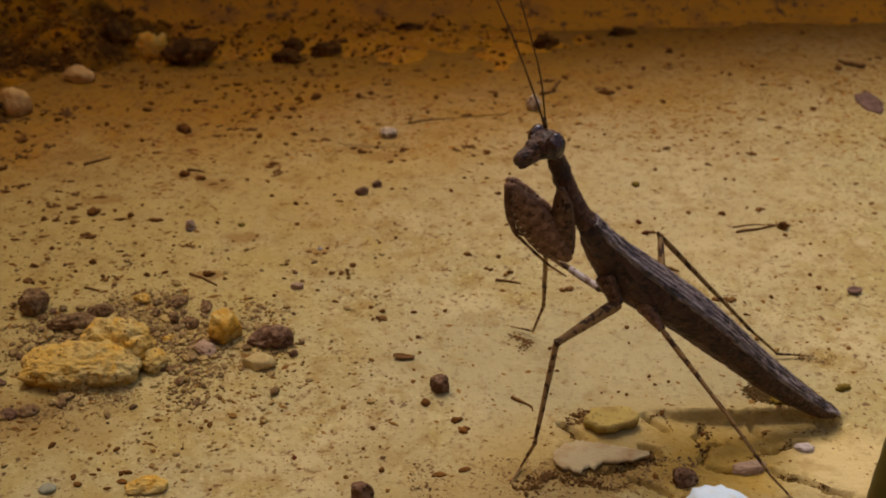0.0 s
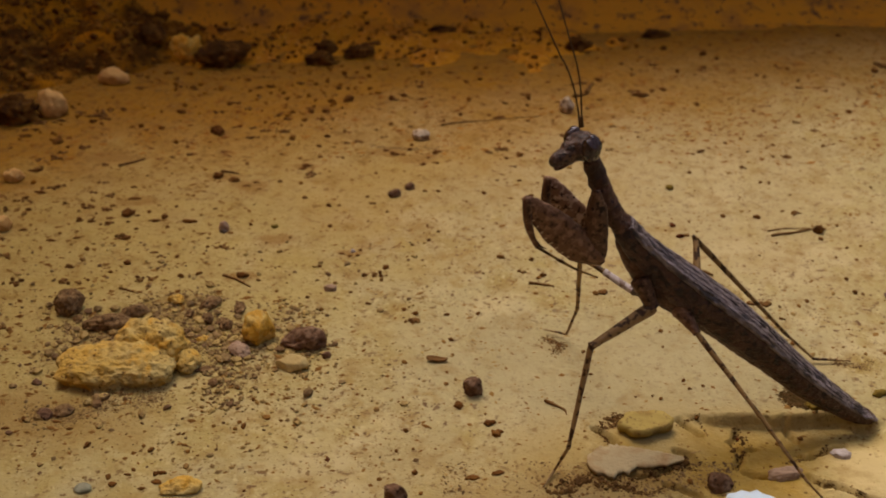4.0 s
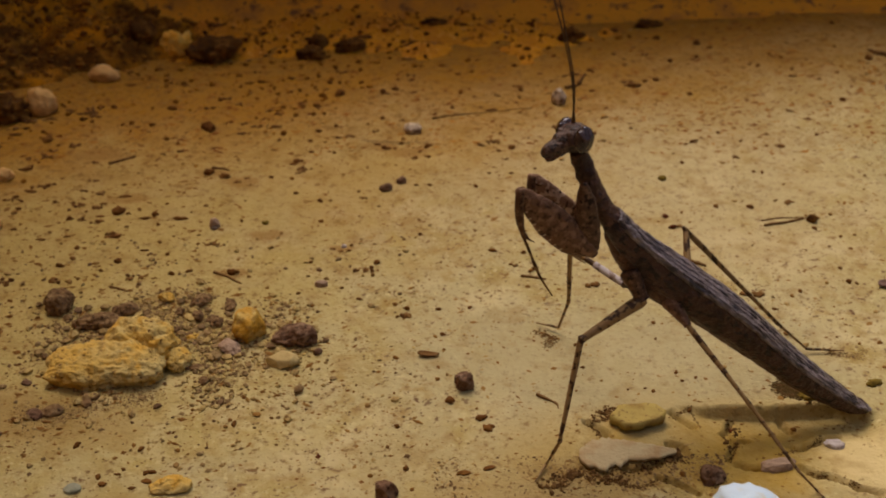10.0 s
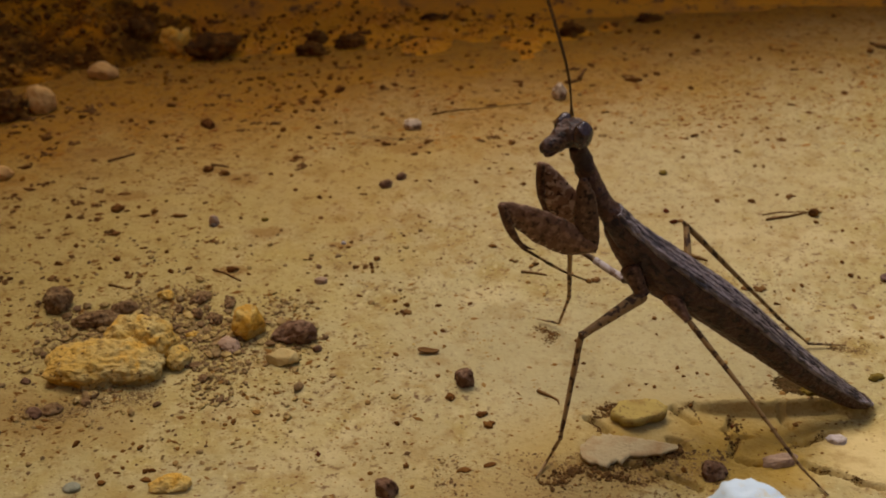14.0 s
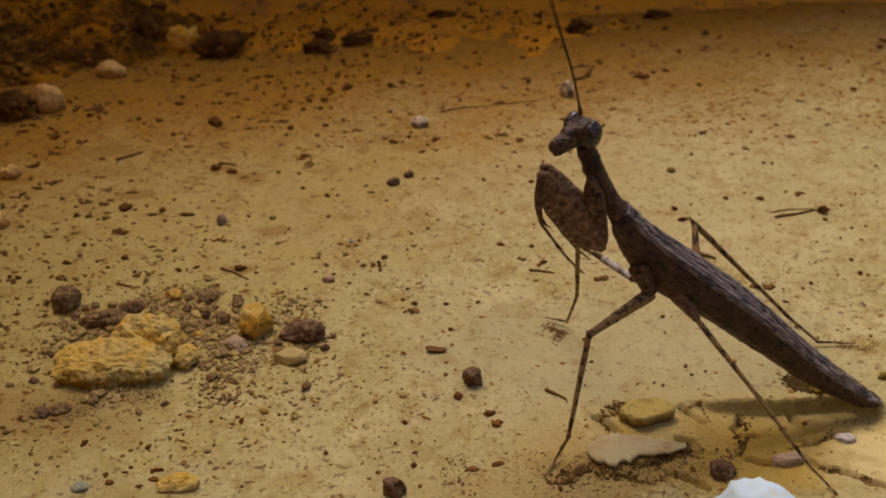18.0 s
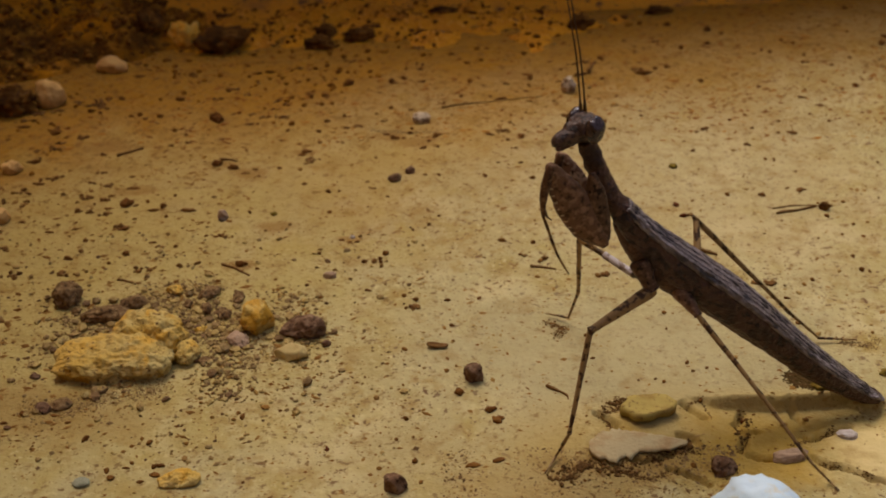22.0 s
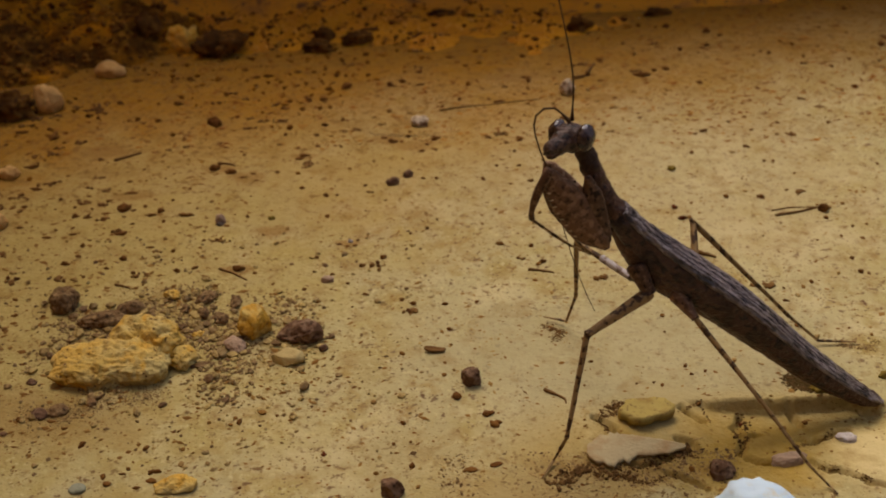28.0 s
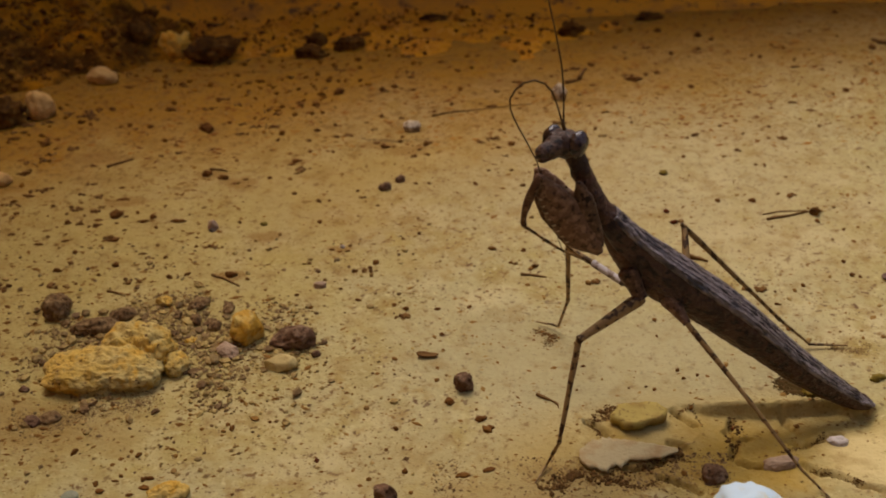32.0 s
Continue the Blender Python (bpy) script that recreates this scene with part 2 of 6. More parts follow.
M_DUST = mat("red_brown_dust", (0.1, 0.06, 0.03), 0.9, spec=0.06, vary=("island", ((0.15, 0.052, 0.015), (0.26, 0.105, 0.025), (0.36, 0.165, 0.035), (0.10, 0.038, 0.014))))
M_LITTER = mat("trodden_litter", (0.2, 0.11, 0.05), 0.9, spec=0.06, vary=("island", ((0.16, 0.072, 0.022), (0.24, 0.122, 0.038), (0.30, 0.175, 0.06), (0.20, 0.092, 0.026), (0.27, 0.155, 0.05))))
M_LUMPS = mat("plaster_lumps", (0.5, 0.3, 0.1), 0.85, spec=0.06, vary=("island", ((0.46, 0.34, 0.14), (0.16, 0.09, 0.055), (0.42, 0.32, 0.15), (0.48, 0.35, 0.14), (0.26, 0.17, 0.09))), blobs=((0.8, 0.5, 0.7, (0.16, 0.09, 0.04), 3),), bumps=((0.6, 0.2, 3),))
M_DRIFT = mat("drifted_grit", (0.1, 0.06, 0.03), 0.85, spec=0.06, vary=("island", ((0.11, 0.062, 0.032), (0.20, 0.12, 0.055), (0.40, 0.28, 0.12), (0.17, 0.105, 0.06), (0.30, 0.20, 0.085))))
M_CRUMB = mat("dark_soil", (0.04, 0.02, 0.012), 0.85, spec=0.06, vary=("object", ((0.11, 0.045, 0.014), (0.16, 0.069, 0.020), (0.13, 0.053, 0.016), (0.20, 0.092, 0.027))),
              blobs=((0.5, 0.5, 0.75, (0.13, 0.050, 0.014), 3),), bumps=((0.4, 0.08, 3),))
# dark tone for the grains that stand in for the insect's shadow
M_SHADE = mat("dark_shade_grains", (0.070, 0.043, 0.016), 0.9, spec=0.06, blobs=((0.8, 0.5, 0.7, (0.13, 0.07, 0.03), 4),), bumps=((0.8, 0.4, 4),))
M_STREAK = mat("streaked_soil", (0.1, 0.06, 0.03), 0.9, spec=0.06, vary=("island", ((0.07, 0.036, 0.015), (0.11, 0.057, 0.021), (0.18, 0.10, 0.038))))
M_RED = mat("red_brown_soil", (0.13, 0.035, 0.015), 0.8, spec=0.06, blobs=((0.6, 0.45, 0.7, (0.05, 0.018, 0.01), 3),), bumps=((0.4, 0.08, 3),))
M_GREY = mat("grey_grit", (0.17, 0.13, 0.11), 0.8, spec=0.06, blobs=((0.6, 0.45, 0.7, (0.08, 0.06, 0.05), 3),), bumps=((0.4, 0.08, 3),))
M_OLIVE = mat("olive_crumb", (0.20, 0.14, 0.03), 0.8, spec=0.06, blobs=((0.8, 0.45, 0.7, (0.11, 0.07, 0.02), 3),), bumps=((0.5, 0.08, 3),))
M_YROCK = mat("ochre_rock", (0.61, 0.40, 0.11), 0.8, spec=0.06, blobs=(
    (5.5, 0.42, 0.58, (0.55, 0.43, 0.19), 5), (2.2, 0.52, 0.64, (0.60, 0.36, 0.08), 4), (1.3, 0.55, 0.66, (0.43, 0.30, 0.11), 5), (0.6, 0.63, 0.71, (0.16, 0.085, 0.04), 2)),
    bumps=((1.6, 0.6, 5), (0.5, 0.18, 3)))
M_AMBER = mat("amber_stone", (0.56, 0.31, 0.045), 0.55, blobs=((1.5, 0.48, 0.64, (0.60, 0.43, 0.14), 4), (0.8, 0.55, 0.68, (0.26, 0.13, 0.03), 4)), bumps=((0.8, 0.35, 4),))
M_OCHREPEB = mat("ochre_orange_pebble", (0.80, 0.42, 0.06), 0.6, blobs=((1.5, 0.45, 0.65, (0.72, 0.46, 0.12), 3), (0.7, 0.6, 0.7, (0.3, 0.13, 0.03), 3)), bumps=((0.8, 0.3, 4),))
M_PALE = mat("pale_yellow_stone", (0.56, 0.435, 0.21), 0.7, blobs=((1.2, 0.5, 0.7, (0.46, 0.32, 0.13), 3),), bumps=((0.7, 0.15, 3),))
M_BROWN = mat("purple_brown_stone", (0.15, 0.082, 0.054), 0.8, spec=0.06, blobs=((1.0, 0.45, 0.65, (0.26, 0.165, 0.115), 5), (0.6, 0.55, 0.7, (0.05, 0.026, 0.018), 4)), bumps=((0.8, 0.45, 5),))
M_DULL = mat("dull_brown_stone", (0.19, 0.112, 0.058), 0.85, spec=0.06, blobs=((1.2, 0.47, 0.62, (0.32, 0.21, 0.11), 5), (0.6, 0.54, 0.68, (0.07, 0.04, 0.026), 4)), bumps=((0.8, 0.5, 5),))
M_DARK = mat("black_brown_clod", (0.095, 0.040, 0.010), 0.8, spec=0.06, blobs=((3.0, 0.48, 0.66, (0.24, 0.11, 0.025), 5), (1.2, 0.5, 0.7, (0.05, 0.023, 0.012), 4)), bumps=((0.9, 0.25, 4),))
M_SOIL = mat("ragged_brown_soil", (0.11, 0.042, 0.012), 0.85, spec=0.06, blobs=((0.9, 0.48, 0.66, (0.17, 0.072, 0.019), 4), (0.6, 0.55, 0.7, (0.07, 0.028, 0.010), 4)), bumps=((0.7, 0.3, 4),))
M_CREAM = mat("cream_pebble", (0.62, 0.37, 0.145), 0.6, blobs=((1.5, 0.5, 0.7, (0.42, 0.23, 0.08), 4),), bumps=((0.9, 0.2, 4),))
M_SLATE = mat("grey_green_stone", (0.27, 0.28, 0.22), 0.6, blobs=((1.0, 0.48, 0.65, (0.18, 0.18, 0.13), 4),), bumps=((0.7, 0.12, 4),))
M_LILAC = mat("dull_white_chip", (0.56, 0.50, 0.52), 0.6, blobs=((1.0, 0.48, 0.65, (0.40, 0.33, 0.33), 4),), bumps=((0.7, 0.15, 4),))
M_PALEPEB = mat("greyish_pale_pebble", (0.60, 0.49, 0.39), 0.6, blobs=((1.0, 0.48, 0.6, (0.20, 0.12, 0.08), 4),), bumps=((0.7, 0.25, 4),))
M_WHITE = mat("white_chip", (0.56, 0.72, 0.96), 0.55, blobs=((1.5, 0.52, 0.7, (0.58, 0.60, 0.62), 4),), bumps=((0.7, 0.08, 3),))
M_FLAKE = mat("tan_paint_flake", (0.44, 0.36, 0.225), 0.6, blobs=((2.0, 0.5, 0.7, (0.38, 0.26, 0.14), 4),), bumps=((1.0, 0.2, 3), (0.4, 0.1, 3)))
M_CHIP = mat("ochre_paint_chip", (0.41, 0.315, 0.10), 0.65, blobs=((2.0, 0.48, 0.66, (0.30, 0.20, 0.06), 4), (0.6, 0.55, 0.68, (0.22, 0.14, 0.05), 3)), bumps=((1.0, 0.08, 3),))
M_PINK = mat("pink_grey_stone", (0.42, 0.29, 0.22), 0.65, blobs=((1.0, 0.5, 0.7, (0.25, 0.16, 0.12), 3),), bumps=((0.7, 0.1, 3),))
M_HEAP = mat("dark_soil_heap", (0.09, 0.037, 0.007), 0.9, spec=0.06, blobs=(
    (16, 0.49, 0.62, (0.52, 0.21, 0.012), 5), (4, 0.50, 0.70, (0.40, 0.18, 0.025), 5), (7, 0.50, 0.75, (0.07, 0.026, 0.006), 6), (1.0, 0.56, 0.72, (0.06, 0.03, 0.010), 3)), bumps=((2.2, 0.6, 5), (0.6, 0.2, 3)))
M_BANK = mat("red_brown_soil_bank", (0.56, 0.25, 0.024), 0.9, spec=0.06, blobs=(
    (6, 0.48, 0.66, (0.48, 0.195, 0.026), 4), (2.0, 0.58, 0.72, (0.22, 0.092, 0.022), 4), (1.2, 0.58, 0.7, (0.62, 0.30, 0.06), 3)), bumps=((2.2, 0.5, 5), (0.6, 0.2, 3)))
M_CLODS = mat("loose_soil", (0.1, 0.06, 0.03), 0.9, spec=0.06, vary=("island", ((0.10, 0.040, 0.010), (0.16, 0.066, 0.013), (0.28, 0.12, 0.018), (0.13, 0.052, 0.012), (0.22, 0.092, 0.017), (0.36, 0.17, 0.03))), bumps=((0.8, 0.2, 3),))
M_TWIG = mat("dry_twig", (0.15, 0.075, 0.028), 0.75, spec=0.06, blobs=((1.0, 0.45, 0.7, (0.2, 0.11, 0.05), 3),), bumps=((0.4, 0.05, 3),))
M_FIBRE = mat("dull_plant_fibre", (0.32, 0.19, 0.07), 0.85, spec=0.06, blobs=((1.4, 0.45, 0.62, (0.20, 0.11, 0.04), 4),), bumps=((0.4, 0.05, 3),))
M_SCRAP = mat("purple_brown_scrap", (0.17, 0.10, 0.085), 0.7, blobs=((1.5, 0.45, 0.7, (0.09, 0.05, 0.04), 4),), bumps=((0.8, 0.1, 3),))
M_STEM = mat("olive_stem", (0.10, 0.085, 0.02), 0.6, blobs=((5, 0.45, 0.7, (0.16, 0.12, 0.03), 3),), bumps=((1.5, 0.1, 3),))
# the insect
M_BODY = mat("dark_bark_cuticle", (0.084, 0.040, 0.026), 0.55, spec=0.3, tint=(0.8, 0.8, 1.0), blobs=(
    (0.55, 0.50, 0.64, (0.135, 0.068, 0.048), 5), (0.4, 0.55, 0.64, (0.027, 0.014, 0.011), 4), (2.4, 0.52, 0.66, (0.035, 0.018, 0.014), 4)), bumps=((0.5, 0.24, 4), (0.2, 0.08, 2)))
M_WING = mat("grey_brown_wing_case", (0.072, 0.035, 0.026), 0.45, tint=(0.7, 0.74, 1.0), grain=(-42, 1.3), blobs=(
    (0.6, 0.52, 0.64, (0.085, 0.048, 0.036), 4), (0.7, 0.53, 0.60, (0.019, 0.011, 0.009), 3), (2.4, 0.52, 0.66, (0.033, 0.017, 0.013), 4)), bumps=((0.6, 0.5, 4), (0.2, 0.08, 2)), spec=0.4)
# the cool grey of these two holds the sky's sheen on the back
M_BACK = mat("sheen_wing_back", (0.125, 0.092, 0.095), 0.38, tint=(0.66, 0.72, 1.0), grain=(-42, 2.4), blobs=((0.5, 0.48, 0.60, (0.23, 0.19, 0.215), 4), (0.9, 0.52, 0.60, (0.028, 0.017, 0.015), 4)), bumps=((0.5, 0.4, 4), (0.2, 0.08, 2)), spec=0.8, sky_sheen=0.12)
M_RIDGE = mat("sheen_wing_ridge", (0.22, 0.185, 0.21), 0.36, tint=(0.70, 0.74, 1.0), grain=(-42, 1.6), blobs=((0.5, 0.46, 0.60, (0.13, 0.10, 0.105), 4), (1.0, 0.49, 0.57, (0.035, 0.022, 0.020), 4)), bumps=((0.4, 0.25, 3),), spec=0.9)
M_FORE = mat("mottled_brown_foreleg", (0.15, 0.080, 0.054), 0.5, blobs=(
    (0.7, 0.5, 0.62, (0.25, 0.145, 0.105), 4), (0.6, 0.52, 0.66, (0.042, 0.020, 0.014), 5)), bumps=((0.5, 0.2, 4),))
M_INNER = mat("pale_spotted_foreleg_inside", (0.23, 0.125, 0.085), 0.45, blobs=(
    (0.75, 0.53, 0.60, (0.46, 0.32, 0.25), 3), (0.6, 0.55, 0.62, (0.05, 0.022, 0.014), 4)), bumps=((0.5, 0.14, 3),))
M_SHIN = mat("dark_brown_shin", (0.095, 0.045, 0.028), 0.5, blobs=((0.8, 0.5, 0.6, (0.17, 0.095, 0.06), 4), (0.5, 0.55, 0.64, (0.03, 0.014, 0.009), 3)), bumps=((0.4, 0.1, 3),))
M_HIP = mat("dark_mottled_hip", (0.085, 0.044, 0.030), 0.5, blobs=(
    (0.6, 0.5, 0.62, (0.16, 0.09, 0.062), 4), (0.6, 0.55, 0.63, (0.018, 0.009, 0.007), 3)), bumps=((0.5, 0.14, 3),))
M_LEG = mat("banded_leg", (0.26, 0.16, 0.075), 0.5, blobs=((0.9, 0.48, 0.56, (0.055, 0.028, 0.016), 3), (0.5, 0.6, 0.7, (0.26, 0.17, 0.10), 2)), bumps=((0.3, 0.03, 2),))
# the blue skylight on this pale femur is put into its colour
M_PALELEG = mat("pale_skylit_leg", (0.44, 0.40, 0.46), 0.35, tint=(0.7, 0.75, 1.0), blobs=((0.8, 0.5, 0.6, (0.22, 0.16, 0.15), 3),), bumps=((0.3, 0.03, 2),))
M_HEAD = mat("glossy_dark_head", (0.060, 0.030, 0.022), 0.34, tint=(0.8, 0.8, 1.0), blobs=(
    (0.6, 0.50, 0.60, (0.12, 0.07, 0.052), 4), (0.5, 0.53, 0.60, (0.014, 0.008, 0.007), 4)), bumps=((0.7, 0.5, 4), (0.2, 0.08, 2)), spec=0.4, sky_sheen=0.04)
M_EYE = mat("dark_mottled_eye", (0.050, 0.030, 0.025), 0.18, tint=(0.45, 0.55, 1.0), blobs=((0.6, 0.5, 0.60, (0.016, 0.009, 0.008), 4), (0.5, 0.57, 0.66, (0.075, 0.043, 0.033), 3)), bumps=((0.8, 0.25, 3), (0.3, 0.06, 2)), spec=0.45, coat=0.30)
M_ANT = mat("antenna_horn", (0.075, 0.04, 0.02), 0.5, bumps=((0.2, 0.02, 1),))
M_SPINE = mat("pale_spine", (0.50, 0.40, 0.28), 0.4, bumps=((0.2, 0.01, 1),))


# ---- shape helpers; all sizes in millimetres ----
CRACKS = (
    ((39.2, 101.6), (40.5, 100.9), (41.3, 101.7), (42.8, 102.2), (43.6, 103.0), (45.0, 103.3)),
    ((39.6, 97.9), (40.9, 96.4), (42.2, 96.2), (43.2, 95.5), (44.7, 94.3), (47.0, 93.6)),
    ((33.7, 106.5), (33.3, 105.2), (32.6, 103.9), (33.2, 102.6), (32.9, 100.9), (32.2, 99.3)),
    ((33.2, 102.4), (34.7, 102.6)),
    ((39.5, 107.6), (39.8, 105.9), (40.2, 104.6)),
    ((27.1, 107.2), (28.2, 105.9), (29.2, 104.7)),
    ((26.0, 101.8), (27.2, 101.2), (27.7, 99.9)),
    ((32.8, 98.4), (34.3, 97.8), (35.6, 97.7)),
    ((24.0, 96.2), (25.4, 95.6), (26.7, 94.9), (27.9, 94.0)),
    ((17.2, 105.4), (18.8, 103.9), (19.4, 102.6)),
    ((19.0, 98.4), (21.3, 97.4), (23.0, 97.7), (24.6, 98.6)))


def smooth(u):
    u = min(1.0, max(0.0, u))
    return u * u * (3 - 2 * u)


def lip_line(x):
    """The edge along which the top coat of paint has come away."""
    return 107.9 + 0.55 * noise.noise(Vector((x / 4.0, 0.3, 0))) + 0.3 * noise.noise(Vector((x / 1.3, 4.3, 0))) - 0.9 * smooth((x - 46) / 4)


def worn(x, y):
    """How far the ground lies lower in front of that edge, and in the cracks beside it."""
    if not (14 < x < 56 and 88 < y < 112):
        return 0.0
    d = lip_line(x) - y
    h = 0.0
    along = smooth((x - 26) / 9) * (1 - smooth((x - 48) / 3.5))
    # this hollow builds the shaded wedge beside the insect into the shape
    if d > 0:
        h -= 1.6 * along * smooth(d / 0.6) * math.exp(-((d / 5.5) ** 2))
    else:
        h += 0.35 * along * math.exp(d / 1.1)
    near = 9.0
    for line in CRACKS:
        for (ax, ay), (bx, by) in zip(line, line[1:]):
            if abs(x - (ax + bx) / 2) > 3 or abs(y - (ay + by) / 2) > 3:
                continue
            ux, uy = bx - ax, by - ay
            u = min(1.0, max(0.0, ((x - ax) * ux + (y - ay) * uy) / (ux * ux + uy * uy)))
            near = min(near, math.hypot(x - ax - ux * u, y - ay - uy * u))
    near += 0.22 * noise.noise(Vector((x / 0.9, y / 0.9, 9)))
    if near < 0.5:
        h -= 1.15 * (1 - max(0.0, near) / 0.5)
    elif near < 1.1:
        h += 0.16 * (1.1 - near) / 0.6
    return h


def gz(x, y):
    """Height of the ground."""
    return (0.45 * noise.noise(Vector((x / 22, y / 22, 3.1))) + 0.16 * noise.noise(Vector((x / 5, y / 5, 7.7)))
            + 0.10 * noise.noise(Vector((x / 1.9, y / 1.9, 1.3))) + worn(x, y))


HX, HY = -89.0, 232.1
KX, KY = -16.0, 226.0


def heap_height(x, y):
    u, v = (x - HX) / 48, (y - HY) / 44
    r = math.sqrt(u * u + v * v) + 0.28 * noise.noise(Vector((x / 13, y / 13, 2.2)))
    h = max(0.0, 1 - r) ** 0.9 * 13.0
    return h + min(1.0, h) * (2.0 * noise.noise(Vector((x / 5, y / 5, 8))) + 1.4 * noise.noise(Vector((x / 2.2, y / 2.2, 4)))) - 0.5


def bank_height(x, y):
    u, v = (x - KX) / 72, (y - KY) / 20
    r = math.sqrt(u * u + v * v) + 0.4 * noise.noise(Vector((x / 11, y / 11, 5.2)))
    h = max(0.0, 1 - r) * 2.6
    return h + min(1.0, h) * (1.2 * noise.noise(Vector((x / 4, y / 4, 8))) + 0.9 * noise.noise(Vector((x / 1.8, y / 1.8, 4)))) - 0.5


def top(x, y):
    """Height of whatever soil or paint lies at a place."""
    return max(gz(x, y), heap_height(x, y), bank_height(x, y))


def mesh_of(name, bm, material, smooth=True):
    me = bpy.data.meshes.new(name)
    bmesh.ops.scale(bm, vec=(MM, MM, MM), verts=bm.verts)
    bmesh.ops.recalc_face_normals(bm, faces=bm.faces)
    bm.to_mesh(me)
    bm.free()
    me.materials.append(material)
    if smooth:
        me.polygons.foreach_set("use_smooth", [True] * len(me.polygons))
    return me


def part(name, bm, material, parent, label="", smooth=True):
    ob = new(name, mesh_of(name, bm, material, smooth))
    ob.parent = parent
    return tagged(ob, label)


def thing(name, bm, material, x, y, label, category, group="", kind="", z=None, rz=0.0):
    ob = new(name, mesh_of(name, bm, material))
    ob.matrix_basis = pose(x * MM, y * MM, (top(x, y) if z is None else z) * MM, 0, 0, rz)
    return tagged(ob, label, category, group, kind)


def spline(pts, steps):
    """Points on a smooth curve through pts (tuples of any length)."""
    p = [np.array(q, float) for q in pts]
    p = [2 * p[0] - p[1]] + p + [2 * p[-1] - p[-2]]
    out = []
    for i in range(1, len(p) - 2):
        for k in range(steps):
            t = k / steps
            out.append(0.5 * (2 * p[i] + (p[i + 1] - p[i - 1]) * t + (2 * p[i - 1] - 5 * p[i] + 4 * p[i + 1] - p[i + 2]) * t * t
                              + (3 * p[i] - p[i - 1] - 3 * p[i + 1] + p[i + 2]) * t ** 3))
    out.append(p[-2])
    return out


def loft(bm, rings, n=12, side=(0, 1, 0), rough=0.0, seed=0.0, steps=4, square=2.0):
    """A closed skin round a curve. rings: (x, y, z, half width along side, half height across it). square: 2 is round, more is boxier."""
    rs = spline(rings, steps)
    loops = []
    for i, r in enumerate(rs):
        a, b = rs[max(i - 1, 0)], rs[min(i + 1, len(rs) - 1)]
        t = Vector(b[:3] - a[:3]).normalized()
        s = Vector(side) - t * t.dot(Vector(side))
        s.normalize()
        u = t.cross(s)
        loop = []
        for k in range(n):
            w = 2 * math.pi * k / n
            cw, sw = math.cos(w), math.sin(w)
            d = s * math.copysign(abs(cw) ** (2 / square), cw) * max(r[3], 0.01) + u * math.copysign(abs(sw) ** (2 / square), sw) * max(r[4], 0.01)
            v = Vector(r[:3]) + d
            if rough:
                v += d.normalized() * rough * (noise.noise(v * 1.1 + Vector((seed, 0, 0))) + 0.6 * noise.noise(v * 2.9 + Vector((0, seed, 0))))
            loop.append(bm.verts.new(v))
        loops.append(loop)
    for p, q in zip(loops, loops[1:]):
        for k in range(n):
            bm.faces.new((p[k], p[(k + 1) % n], q[(k + 1) % n], q[k]))
    bm.faces.new(loops[0])
    bm.faces.new(loops[-1])
    return bm


def ball(bm, c, r, sub=2, rough=0.0, seed=0.0):
    """An uneven ellipsoid with centre c and half sizes r."""
    made = bmesh.ops.create_icosphere(bm, subdivisions=sub, radius=1.0)["verts"]
    for v in made:
        k = 1.0
        if rough:
            k += rough * (noise.noise(v.co * 1.2 + Vector((seed, 1.7, 0))) + 0.55 * noise.noise(v.co * 3.1 + Vector((0, seed, 2))) + 0.35 * noise.noise(v.co * 7 + Vector((seed, 5, 2))) + 0.2 * noise.noise(v.co * 15 + Vector((seed, 3, 2))))
        v.co = Vector((c[0] + v.co.x * k * r[0], c[1] + v.co.y * k * r[1], c[2] + v.co.z * k * r[2]))
    return bm


def stone(name, x, y, w, d, h, seed, material, label, rz=0.0, rough=0.36, sub=4, category="stone", group="", blunt=0.0):
    """A loose stone that lies a little sunk in the dust. blunt: how far it is squared off."""
    bm = ball(bmesh.new(), (0, 0, 0), (1, 1, 1), sub, rough, seed)
    for v in bm.verts:
        if blunt:
            m = max(abs(v.co.x), abs(v.co.y), abs(v.co.z))
            v.co = v.co.lerp(v.co / max(m, 0.01) * v.co.length * 0.8, blunt)
        v.co.z = max(v.co.z, -0.62) + 0.5
        v.co = Vector((v.co.x * w / 2, v.co.y * d / 2, v.co.z * h / 1.5))
    return thing(name, bm, material, x, y, label, category, group, rz=rz)


def split_stone(name, x, y, w, d, h, seed, material, label, rz=0.0, cuts=9, category="stone"):
    """An angular broken stone: a ball cut by flat planes, with worn edges and a rough skin."""
    bm = bmesh.new()
    bmesh.ops.create_icosphere(bm, subdivisions=4, radius=1.0)
    draw = random.Random(int(seed * 10))
    planes = [(Vector((draw.gauss(0, 1), draw.gauss(0, 1), draw.gauss(0.35, 0.6))).normalized(), draw.uniform(0.55, 0.82)) for k in range(cuts)]
    for v in bm.verts:
        c = v.co.copy()
        for n, far in planes:
            over = c.dot(n) - far
            if over > 0:
                c -= n * over * 0.94
        q = c * 1.5 + Vector((seed, 0, seed))
        c += v.co * (0.06 * noise.noise(q * 2) + 0.04 * noise.noise(q * 5))
        c.z = max(c.z, -0.5) + 0.42
        v.co = Vector((c.x * w / 1.6, c.y * d / 1.6, c.z * h / 1.2))
    return thing(name, bm, material, x, y, label, category, rz=rz)


